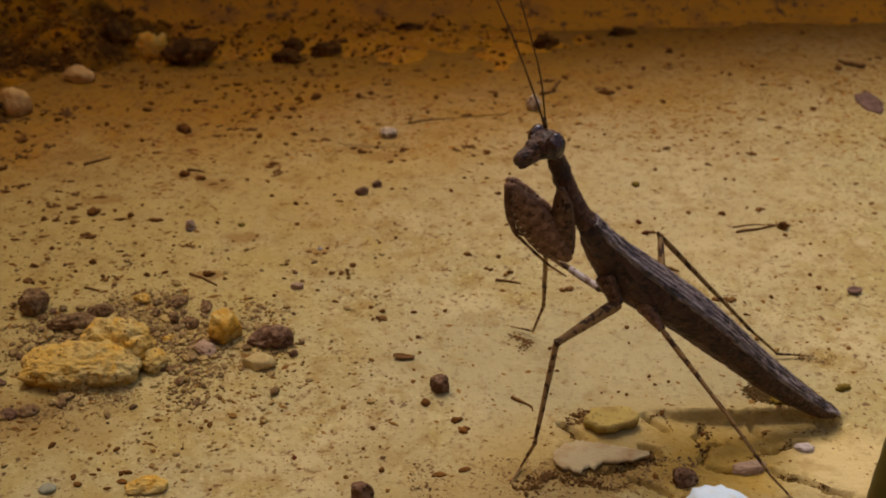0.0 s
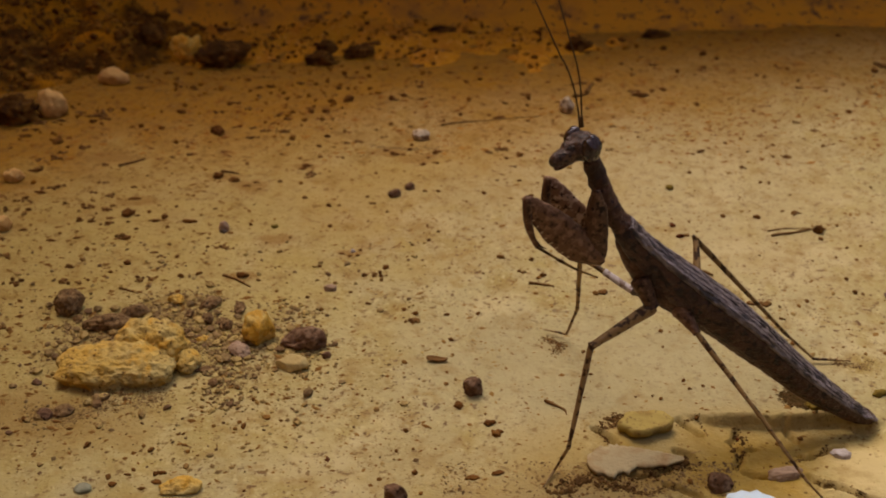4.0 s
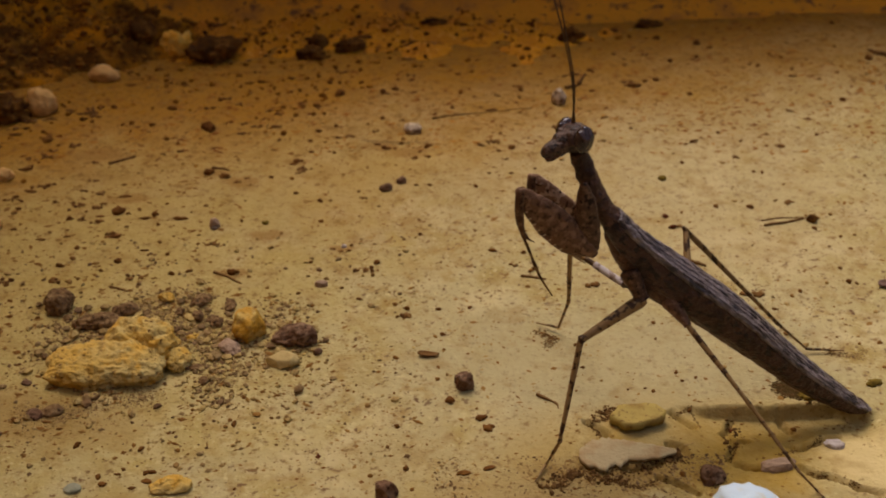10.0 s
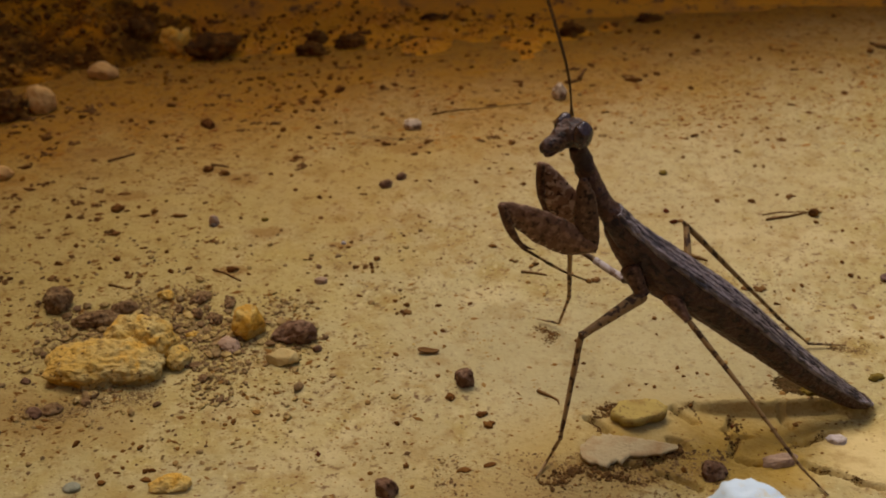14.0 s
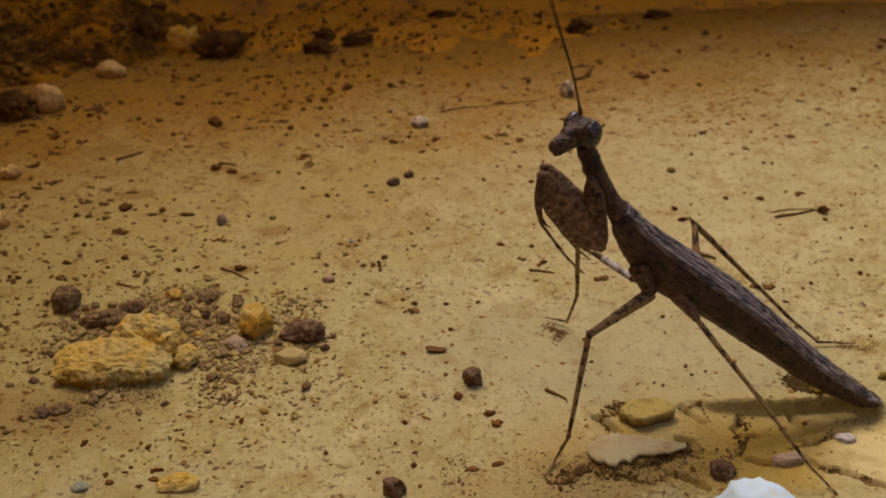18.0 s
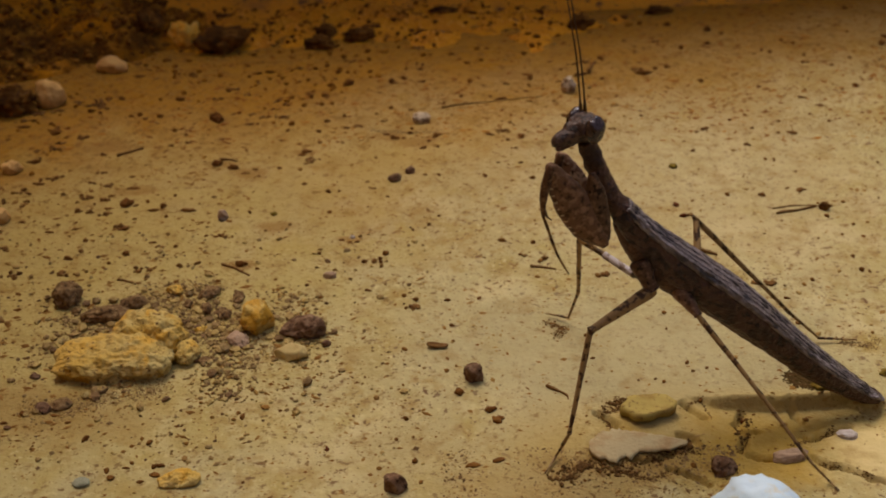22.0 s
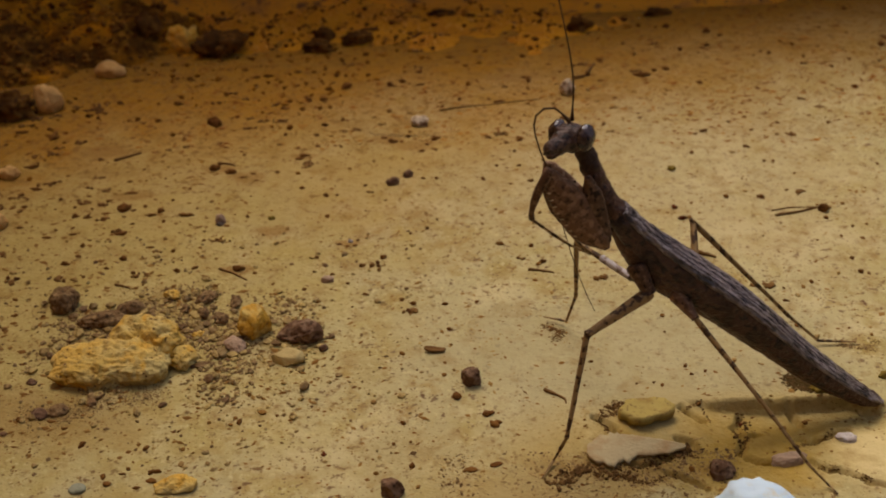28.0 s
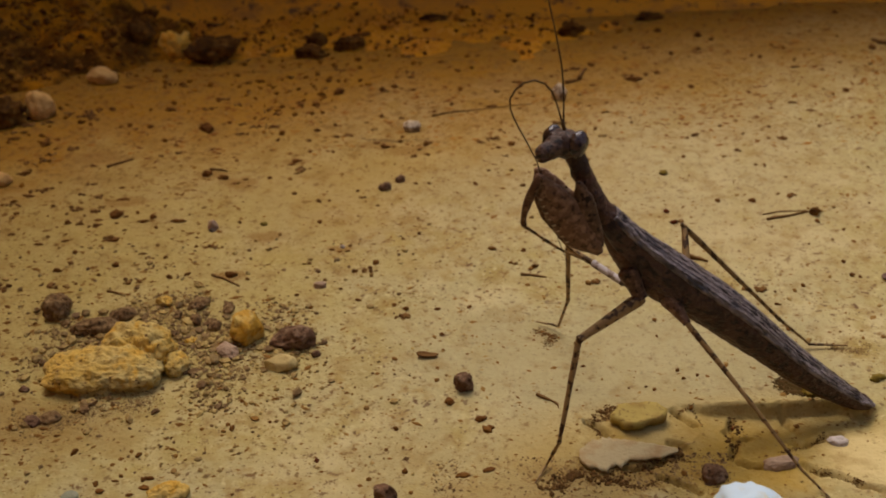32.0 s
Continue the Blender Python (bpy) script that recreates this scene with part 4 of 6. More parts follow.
# abdomen and hind thorax
body_line = [((19.10, 107.10, 24.50), 1.15, 1.35), ((20.76, 107.10, 21.77), 1.55, 1.87), ((23.56, 107.10, 18.76), 1.87, 2.38), ((26.84, 107.10, 16.39), 2.02, 2.29), ((30.20, 107.10, 13.96), 2.02, 2.14), ((33.68, 107.10, 11.08), 1.92, 1.94),
             ((37.33, 107.10, 7.89), 1.77, 1.59), ((41.05, 107.10, 4.77), 1.52, 1.34), ((44.79, 107.10, 2.07), 1.17, 0.95), ((47.27, 107.10, 0.48), 0.77, 0.65), ((48.71, 107.10, -0.12), 0.42, 0.38), ((49.31, 107.10, -0.30), 0.15, 0.15)]
part("abdomen", loft(bmesh.new(), [(*at(p), w, h) for p, w, h in body_line], 20, rough=0.10, seed=3, steps=8), M_BODY, mantis, "dark brown underside with a pointed tip")

# two wing cases folded over the back
wing_line = [((17.80, 107.10, 26.95), 0.50, 0.55), ((18.65, 107.10, 25.70), 1.15, 1.22), ((19.90, 107.10, 23.95), 1.42, 1.48), ((21.60, 107.10, 22.05), 1.62, 1.72), ((24.19, 107.10, 19.59), 1.95, 2.11), ((27.25, 107.10, 17.06), 2.10, 2.26), ((30.50, 107.10, 14.54), 2.10, 2.26), ((33.97, 107.10, 11.67), 2.00, 2.06),
             ((37.61, 107.10, 8.50), 1.85, 1.71), ((41.33, 107.10, 5.40), 1.60, 1.46), ((45.07, 107.10, 2.71), 1.25, 1.05), ((47.54, 107.10, 1.13), 0.85, 0.71), ((48.97, 107.10, 0.53), 0.50, 0.42), ((49.57, 107.10, 0.36), 0.20, 0.17)]
ROLL = radians(9)                  # the body leans over a little
LEAN = Vector((0.66 * math.sin(ROLL), math.cos(ROLL), 0.75 * math.sin(ROLL)))
BACK = Vector((0.66 * math.cos(ROLL), -math.sin(ROLL), 0.75 * math.cos(ROLL)))
for s in (-1, 1):
    w1 = part("wing_case", loft(bmesh.new(), [(*(Vector(at(p)) + LEAN * 0.3 * s + BACK * 0.06 * (s < 0)), w * 0.96, h * 0.94) for p, w, h in wing_line], 32, side=LEAN, rough=0.10, seed=5 + s, steps=10, square=3.2), M_WING, mantis, "grey-brown leathery wing case with a cool sheen")
    if s > 0:
        continue
    # the flat field along the back, sky sheen in its colour, with low veins
    part("wing_back", loft(bmesh.new(), [(*(Vector(at(p)) - LEAN * 0.3 + BACK * (h * 0.80)), w * 0.90, h * 0.20 + 0.05) for p, w, h in wing_line[1:]], 28, side=LEAN, rough=0.14, seed=2.5, steps=12, square=2.6), M_BACK, w1, "mottled back of the wing case with painted cool sheen")
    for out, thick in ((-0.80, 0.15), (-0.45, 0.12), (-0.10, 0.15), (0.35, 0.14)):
        rise = 0.80 + 0.20 * (1 - abs(out) ** 2.6) ** (1 / 2.6)
        rings = []
        for k, (p, w, h) in enumerate(wing_line[1:-1]):
            wob = out + 0.07 * math.sin(k * 2.3 + out * 9)
            rings.append((*(Vector(at(p)) + LEAN * (w * 0.9 * wob - 0.3) + BACK * (h * rise + 0.05)), thick * min(1, w), thick * 0.7))
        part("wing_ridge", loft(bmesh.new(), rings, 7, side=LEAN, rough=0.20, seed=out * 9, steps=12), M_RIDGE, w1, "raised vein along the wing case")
# fore thorax: a slim neck-like shield
neck_line = [((14.69, 107.10, 33.52), 0.90, 0.88), ((15.52, 107.10, 31.54), 1.0, 1.02), ((16.32, 107.10, 29.53), 1.15, 1.08), ((17.25, 107.10, 27.65), 1.3, 1.12), ((18.60, 107.10, 25.70), 1.4, 1.18), ((20.10, 107.10, 23.45), 1.45, 1.45)]
part("prothorax", loft(bmesh.new(), [(*at(p), w, h) for p, w, h in neck_line], 16, rough=0.20, seed=9, steps=10), M_BODY, mantis, "long knobbly dark brown neck shield")


# walking legs
def leg(label, joints, radii, material, names):
    for (p, q), (r0, r1), nm in zip(zip(joints, joints[1:]), radii, names):
        a1, b1 = Vector(at(p)), Vector(at(q))
        mid = a1.lerp(b1, 0.5)
        rm = (r0 + r1) / 2
        rings = [(*a1.lerp(b1, -0.03), r0 * 0.6, r0 * 0.6), (*a1, r0 * 0.9, r0 * 0.9), (*a1.lerp(b1, 0.12), r0, r0), (*mid, rm, rm), (*a1.lerp(b1, 0.92), r1, r1), (*b1, r1 * 1.15, r1 * 1.15), (*b1.lerp(a1, -0.02), r1 * 0.6, r1 * 0.6)]
        part(nm, loft(bmesh.new(), rings, 9, side=(0.3, 1, 0.2), rough=0.05, seed=r0 * 9, steps=3), material[nm] if nm in material else M_LEG, mantis, label)


WALK = ("leg_coxa", "leg_femur", "leg_tibia", "leg_tarsus", "leg_claw")
leg("thin brown banded leg", [(20.75, 106.00, 20.01), (22.15, 104.80, 17.19), (15.51, 101.50, 14.50), (13.37, 97.00, 4.69), (*(12.2, 98.1), 0.5), (*(10.9, 95.8), 0.25)],
    [(1.15, 0.75), (0.72, 0.42), (0.36, 0.24), (0.2, 0.14), (0.14, 0.1)], {"leg_coxa": M_HIP}, WALK)
leg("thin brown banded leg", [(25.19, 106.00, 16.43), (26.90, 103.50, 14.78), (33.23, 98.00, 8.20), (37.86, 94.00, 2.95), (*(40.1, 93.9), 0.4), (*(40.8, 92.7), 0.25)],
    [(1.05, 0.45), (0.32, 0.24), (0.22, 0.17), (0.16, 0.12), (0.12, 0.09)], {"leg_coxa": M_FORE}, WALK)
leg("thin brown banded leg", [(21.74, 109.00, 16.20), (21.10, 110.50, 15.33), (18.25, 113.50, 15.89), (15.69, 116.00, 16.46), (16.41, 120.00, 6.46), (*(15.7, 122.9), 0.6), (*(13.1, 124.3), 0.3)],
    [(0.5, 0.4), (0.44, 0.40), (0.33, 0.36), (0.32, 0.24), (0.2, 0.15), (0.14, 0.1)], {"leg_femur": M_PALELEG, "leg_coxa": M_BODY}, ("leg_coxa", "leg_femur", "leg_knee", "leg_tibia", "leg_tarsus", "leg_claw"))
leg("thin brown banded leg", [(28.46, 109.00, 16.20), (27.86, 110.50, 17.41), (28.01, 114.00, 20.01), (40.90, 117.00, 5.13), (*(45.3, 118.0), 0.6), (*(49.8, 118.0), 0.3)],
    [(0.5, 0.4), (0.42, 0.36), (0.32, 0.22), (0.2, 0.15), (0.16, 0.1)], {}, WALK)

# head: a three-cornered capsule with two large eyes and a pointed mouth; it faces -x
bm = bmesh.new()
loft(bm, [(1.35, 0, -0.5, 0.6, 0.7), (0.8, 0, 0.0, 1.4, 1.3), (0.1, 0, 0.1, 1.95, 1.45), (-0.6, 0, -0.05, 1.6, 1.25), (-1.4, 0, -0.4, 1.1, 1.08), (-2.5, 0, -0.85, 0.72, 0.84), (-3.2, 0, -1.1, 0.48, 0.55), (-3.5, 0, -1.2, 0.2, 0.28)], 18, rough=0.16, seed=4, steps=5)
for s in (-1, 1):
    ball(bm, (-0.9, s * 0.75, 0.75), (0.45, 0.4, 0.35), 2, 0.2, s)      # brows over the antennae
head = part("head", bm, M_HEAD, mantis, "three-cornered dark brown head with pointed mouth")
for s in (-1, 1):
    part("eye", ball(bmesh.new(), (0.12, s * 1.78, 0.36), (0.98, 0.88, 1.30), 4, 0.13, 2.0 + s), M_EYE, head, "dark brown bulging eye with a cool sheen")
    part("palp", loft(bmesh.new(), [(-2.6, s * 0.3, -1.35, 0.18, 0.18), (-2.9, s * 0.42, -1.55, 0.16, 0.16), (-3.25, s * 0.4, -1.5, 0.08, 0.08)], 7), M_BODY, head)
part("crown", loft(bmesh.new(), [(0.5, -1.3, 1.0, 0.25, 0.3), (0.55, 0, 1.25, 0.4, 0.35), (0.5, 1.3, 1.0, 0.25, 0.3)], 8, side=(1, 0, 0), rough=0.1), M_HEAD, head)
part("mandible", loft(bmesh.new(), [(-1.7, 0, -1.3, 0.55, 0.4), (-2.4, 0, -1.6, 0.5, 0.35), (-3.0, 0, -1.75, 0.25, 0.2)], 10, rough=0.08), M_BODY, head)

# forelegs: hip, broad thigh with spines, shin, thin foot; each lies along +x from its joint
HIP, THIGH, SHIN, FOOT = 7.3, 10.0, 5.4, 7.6
forelegs = []
for s in (-1, 1):
    hip = part("foreleg_coxa", loft(bmesh.new(), [(-0.5, 0, 0, 0.2, 0.25), (0.8, 0, 0, 0.5, 0.75), (2.0, 0, 0, 0.7, 1.05), (3.6, 0, -0.12, 0.75, 1.24), (5.6, 0, -0.16, 0.7, 1.2), (7.2, 0, -0.08, 0.55, 0.98), (7.9, 0, 0, 0.3, 0.5)], 14, rough=0.12, seed=11 + s), M_HIP, mantis, "stout mottled brown hip segment")
    thigh = part("foreleg_femur", loft(bmesh.new(), [(-0.7, 0, 0.0, 0.3, 0.45), (0.3, 0, 0.1, 0.6, 0.95), (2.2, 0, 0.38, 0.8, 1.66), (5.0, 0, 0.34, 0.75, 1.84), (7.8, 0, 0.16, 0.6, 1.38), (9.4, 0, 0.0, 0.5, 0.84), (10.2, 0, 0.0, 0.36, 0.58), (10.6, 0, 0.0, 0.15, 0.25)], 20, rough=0.15, seed=15 + s, steps=6),
                 M_FORE if s < 0 else M_INNER, mantis, "broad flattened mottled brown grasping segment")
    for k in range(8):
        x0 = 2.6 + k * 0.8
        edge_z = 1.70 - 0.07 * max(0, k - 3) ** 1.6
        part("spine", loft(bmesh.new(), [(x0, -0.5, edge_z - 0.10, 0.065, 0.065), (x0 + 0.1, -0.54, edge_z + 0.10, 0.045, 0.045), (x0 + 0.2, -0.52, edge_z + 0.24, 0.015, 0.015)], 6, steps=2), M_SPINE, thigh, "pale spine")
    shin = part("foreleg_tibia", loft(bmesh.new(), [(-0.4, -0.2, 0, 0.3, 0.4), (0.5, -0.45, -0.2, 0.36, 0.5), (2.0, -0.45, -0.35, 0.34, 0.46), (3.6, -0.3, -0.28, 0.28, 0.38), (4.8, -0.1, -0.1, 0.2, 0.27), (5.5, 0, 0.05, 0.14, 0.16)], 10, rough=0.05, seed=19), M_SHIN, mantis, "short dark brown folding shin")
    part("claw", loft(bmesh.new(), [(4.9, 0, 0.1, 0.16, 0.2), (5.5, 0, 0.45, 0.10, 0.12), (5.9, 0, 1.0, 0.03, 0.03)], 7), M_BODY, shin)
    foot = part("foreleg_tarsus", loft(bmesh.new(), [(0, 0, 0, 0.18, 0.18), (2.6, 0, -0.08, 0.15, 0.15), (2.9, 0, -0.1, 0.19, 0.19), (5.0, 0, -0.1, 0.13, 0.13), (6.2, 0, 0.05, 0.13, 0.13), (7.6, 0, 0.25, 0.07, 0.07)], 7), M_LEG, mantis, "thin banded foot")
    forelegs.append((hip, thigh, shin, foot))

# antennae: chains of short rigid pieces
LINKS, LINK = 27, 1.05
antennae = []
for s in (-1, 1):
    chain = []
    for k in range(LINKS):
        r0, r1 = 0.105 * (1 - 0.65 * k / LINKS), 0.105 * (1 - 0.65 * (k + 1) / LINKS)
        if k == 0:
            r0, r1 = 0.22, 0.13
        bm = loft(bmesh.new(), [(-0.06, 0, 0, r0, r0), (LINK * 0.5, 0, 0, (r0 + r1) / 2, (r0 + r1) / 2), (LINK + 0.06, 0, 0, r1, r1)], 6, steps=1)
        chain.append(part("antenna" if k == 0 else "antenna_segment", bm, M_ANT, mantis if k == 0 else chain[0], "long thread-like antenna" if k == 0 else ""))
    antennae.append(chain)

# ---- single crumbs of soil ----
crumb_shapes = {}
for kind, m in (("dark", M_CRUMB), ("red", M_RED), ("grey", M_GREY), ("olive", M_OLIVE)):
    crumb_shapes[kind] = []
    for k in range(8 if kind == "dark" else 3):
        bm = bmesh.new()
        grains = random.Random(k * 7 + len(kind))
        ball(bm, (0, 0, 0.2), (0.44, 0.36, 0.32), 2, 0.7, 3.7 * k + len(kind))
        for g in range(2 + k % 4):
            turn, far_out = grains.uniform(0, 6.28), grains.uniform(0.2, 0.5)
            size = grains.uniform(0.12, 0.3)
            ball(bm, (math.cos(turn) * far_out, math.sin(turn) * far_out * 0.7, 0.1 + grains.uniform(0, 0.2)), (size, size * 0.8, size * 0.75), 1, 0.8, g + k)
        crumb_shapes[kind].append(mesh_of("soil_crumb", bm, m))
crumb_words = {"dark": "dark brown crumb of soil on the paint", "red": "red-brown crumb of soil on the paint", "grey": "grey crumb of grit on the paint", "olive": "olive-brown crumb of dry plant matter"}
rnd = random.Random(5)


def crumb(x, y, size, kind="dark"):
    ob = new("soil_crumb", rnd.choice(crumb_shapes[kind]))
    k = size * rnd.uniform(0.75, 0.98)
    ob.matrix_basis = pose(x * MM, y * MM, (gz(x, y) - 0.04 * size) * MM, 0, 0, rnd.uniform(0, 360)) @ Matrix.Diagonal((k * rnd.uniform(0.8, 1.25), k * rnd.uniform(0.8, 1.1), k * rnd.uniform(0.7, 1.0), 1))
    tagged(ob, crumb_words[kind], "crumb", "crumbs of soil")


crumb(-36.5, 180.0, 2.25)
crumb(-36.4, 191.1, 1.57)
crumb(-27.2, 178.7, 0.74)
crumb(-24.6, 175.7, 0.73)
crumb(-42.2, 170.8, 0.63)
crumb(-33.3, 182.4, 0.75)
crumb(-58.0, 183.5, 1.33)
crumb(-56.3, 182.6, 1.13)
crumb(-51.0, 181.7, 0.85)
crumb(-53.8, 188.0, 1.16)
crumb(-44.1, 187.6, 1.74)
crumb(-63.5, 179.4, 1.21)
crumb(-62.0, 177.3, 1.29)
crumb(-59.8, 174.3, 0.73)
crumb(-46.2, 181.4, 1.31)
crumb(-24.5, 163.3, 0.87)
crumb(-15.9, 192.5, 2.17)
crumb(-20.1, 200.2, 1.11)
crumb(-17.9, 197.3, 1.10)
crumb(-16.2, 197.2, 0.90)
crumb(-21.9, 187.6, 1.45)
crumb(-19.4, 187.6, 1.45)
crumb(-8.2, 183.3, 1.04)
crumb(-10.5, 181.2, 0.66)
crumb(-6.3, 194.6, 1.49)
crumb(-8.5, 193.1, 1.38)
crumb(-12.4, 197.3, 1.00)
crumb(-2.6, 169.3, 0.98)
crumb(-0.5, 169.4, 0.80)
crumb(11.1, 176.6, 0.83)
crumb(12.6, 171.5, 1.17)
crumb(10.5, 170.6, 0.99)
crumb(-7.6, 172.7, 1.36)
crumb(-4.9, 174.1, 1.00)
crumb(-0.8, 172.9, 1.00)
crumb(-10.0, 166.1, 0.70)
crumb(-15.4, 171.1, 0.81)
crumb(-19.5, 175.0, 1.19)
crumb(-18.4, 178.4, 1.11)
crumb(-15.7, 180.3, 0.84)
crumb(-21.1, 168.1, 1.42)
crumb(4.7, 200.8, 1.22)
crumb(7.2, 202.3, 0.92)
crumb(15.0, 204.6, 1.24)
crumb(15.4, 194.2, 1.39)
crumb(3.4, 186.9, 1.15)
crumb(0.6, 185.0, 0.76)
crumb(15.8, 210.3, 1.16)
crumb(-0.4, 212.8, 1.70)
crumb(1.7, 214.1, 1.50)
crumb(28.5, 201.4, 1.43)
crumb(37.5, 197.1, 1.40)
crumb(39.6, 197.6, 1.30)
crumb(44.5, 191.5, 1.08)
crumb(43.4, 205.6, 1.55)
crumb(48.5, 207.2, 1.14)
crumb(51.8, 211.9, 1.17)
crumb(42.6, 216.7, 1.62)
crumb(35.0, 220.5, 1.42)
crumb(49.6, 213.9, 1.71)
crumb(58.8, 203.2, 1.33)
crumb(57.5, 204.0, 0.92)
crumb(69.9, 188.2, 1.26)
crumb(67.3, 186.8, 0.67)
crumb(46.4, 176.9, 0.74)
crumb(54.2, 176.6, 0.83)
crumb(49.4, 178.8, 0.65)
crumb(49.5, 174.2, 0.82)
crumb(54.7, 172.8, 0.54)
crumb(53.2, 172.4, 0.63)
crumb(40.4, 172.8, 0.63)
crumb(38.7, 166.5, 0.97)
crumb(28.3, 182.9, 0.75)
crumb(32.5, 178.7, 0.74)
crumb(26.4, 177.0, 1.11)
crumb(37.9, 169.6, 0.53)
crumb(64.7, 202.2, 1.02)
crumb(77.7, 223.2, 1.77)
crumb(72.5, 201.0, 1.02)
crumb(79.8, 206.6, 1.87)
crumb(-57.9, 161.2, 1.12)
crumb(-40.0, 152.0, 1.23)
crumb(-50.3, 153.4, 0.74)
crumb(-52.2, 151.2, 1.23)
crumb(-61.8, 157.8, 1.27)
crumb(-55.6, 156.4, 0.76)
crumb(-49.2, 143.4, 1.34)
crumb(-42.8, 139.9, 1.16)
crumb(-50.4, 139.0, 1.39)
crumb(-32.6, 137.0, 0.84)
crumb(-34.8, 136.5, 0.99)
crumb(-44.6, 137.7, 0.69)
crumb(-32.5, 143.9, 0.55)
crumb(-36.3, 141.4, 0.94)
crumb(-33.9, 165.0, 1.57)
crumb(-31.6, 163.4, 1.30)
crumb(-20.2, 158.1, 0.76)
crumb(-27.3, 150.2, 0.73)
crumb(-34.9, 152.7, 0.58)
crumb(-27.5, 155.7, 0.50)
crumb(-50.1, 126.7, 0.94)
crumb(-48.6, 135.3, 0.68)
crumb(-45.5, 153.1, 2.16)
crumb(-26.7, 136.5, 1.75)
crumb(-16.4, 155.5, 0.92)
crumb(-14.9, 155.8, 0.59)
crumb(-7.8, 154.2, 0.58)
crumb(-3.9, 144.7, 0.71)
crumb(-1.7, 146.0, 0.72)
crumb(-0.3, 148.4, 0.56)
crumb(-0.3, 160.2, 0.77)
crumb(-2.3, 160.3, 0.77)
crumb(-4.5, 161.5, 1.46)
crumb(-10.9, 158.5, 0.59)
crumb(6.6, 159.3, 0.77)
crumb(8.7, 163.4, 0.61)
crumb(13.6, 158.7, 1.10)
crumb(15.8, 164.8, 0.70)
crumb(8.4, 141.4, 0.94)
crumb(12.5, 140.8, 0.86)
crumb(10.6, 138.0, 0.69)
crumb(13.8, 137.1, 0.99)
crumb(-7.5, 138.9, 1.16)
crumb(-8.8, 137.4, 0.53)
crumb(-10.0, 137.1, 0.53)
crumb(-16.5, 136.0, 0.53)
crumb(-17.5, 131.8, 0.82)
crumb(-11.9, 133.2, 0.67)
crumb(-9.5, 130.5, 0.81)
crumb(-3.2, 128.2, 0.95)
crumb(0.8, 128.0, 0.80)
crumb(4.8, 128.1, 0.65)
crumb(1.3, 122.6, 0.63)
crumb(1.2, 138.8, 0.46)
crumb(5.8, 137.4, 0.46)
crumb(-16.5, 139.4, 0.69)
crumb(-10.5, 151.3, 0.49)
crumb(-1.9, 150.0, 0.49)
crumb(33.5, 150.5, 1.06, "red")
crumb(34.0, 147.3, 1.37, "red")
crumb(33.8, 105.2, 0.96, "red")
crumb(-12.4, 100.2, 0.74, "red")
crumb(49.2, 163.7, 0.78)
crumb(50.5, 163.6, 0.87)
crumb(50.4, 154.8, 0.58)
crumb(41.3, 153.0, 0.99)
crumb(46.3, 152.9, 1.16)
crumb(54.0, 146.8, 0.72)
crumb(47.4, 145.7, 0.56)
crumb(54.8, 142.0, 0.55)
crumb(54.7, 136.5, 0.84)
crumb(55.0, 133.5, 0.90)
crumb(56.0, 133.2, 0.67)
crumb(48.0, 131.2, 0.81)
crumb(43.8, 127.3, 0.80)
crumb(44.1, 130.0, 0.51)
crumb(51.3, 141.0, 0.47)
crumb(44.3, 142.4, 0.47)
crumb(62.7, 151.6, 0.57)
crumb(65.9, 162.4, 0.78)
crumb(57.0, 144.5, 0.79)
crumb(27.8, 124.6, 0.71)
crumb(27.6, 121.4, 0.63)
crumb(17.6, 120.2, 0.63)
crumb(45.6, 112.5, 0.53)
crumb(2.1, 109.3, 1.18)
crumb(5.4, 106.1, 1.09)
crumb(6.2, 104.6, 1.33)
crumb(-3.9, 105.0, 0.83)
crumb(-2.8, 98.2, 1.04)
crumb(-22.3, 105.7, 0.96)
crumb(-28.8, 104.2, 0.57)
crumb(-31.9, 101.5, 0.87)
crumb(18.0, 115.7, 0.61)
crumb(29.0, 114.6, 0.74)
crumb(29.4, 112.9, 0.73)
crumb(31.1, 113.5, 0.60)
crumb(25.7, 110.9, 0.59)
crumb(24.8, 111.5, 0.46)
crumb(22.8, 111.3, 0.46)
crumb(29.4, 107.8, 0.71)
crumb(40.7, 105.2, 0.96)
crumb(-47.2, 106.6, 1.09)
crumb(-35.6, 97.4, 0.91)
crumb(-39.0, 102.4, 0.94)
crumb(-33.1, 98.3, 0.79)
crumb(-30.6, 97.8, 1.03)
crumb(-20.8, 95.3, 0.66)
crumb(-4.9, 101.6, 0.56)
crumb(-18.2, 106.9, 0.51)
crumb(-8.9, 112.5, 0.47)
crumb(-30.9, 148.1, 1.13, "grey")
crumb(-14.9, 133.9, 1.13, "grey")
crumb(-34.1, 129.8, 1.03, "grey")
crumb(34.8, 161.6, 2.07, "olive")
crumb(-23.8, 149.5, 1.46, "olive")
crumb(51.5, 111.8, 2.00, "olive")


def scrap(x, y, w, d):
    """A ragged crumb that is wider than it is deep."""
    ob = new("soil_crumb", rnd.choice(crumb_shapes["dark"]))
    ob.matrix_basis = pose(x * MM, y * MM, (top(x, y) - 0.05 * d) * MM, 0, 0, rnd.uniform(-14, 14)) @ Matrix.Diagonal((w * 0.95, d * 0.95, min(w, d) * rnd.uniform(0.5, 0.8), 1))
    tagged(ob, "ragged dark brown crumb of soil on the paint", "crumb", "crumbs of soil")


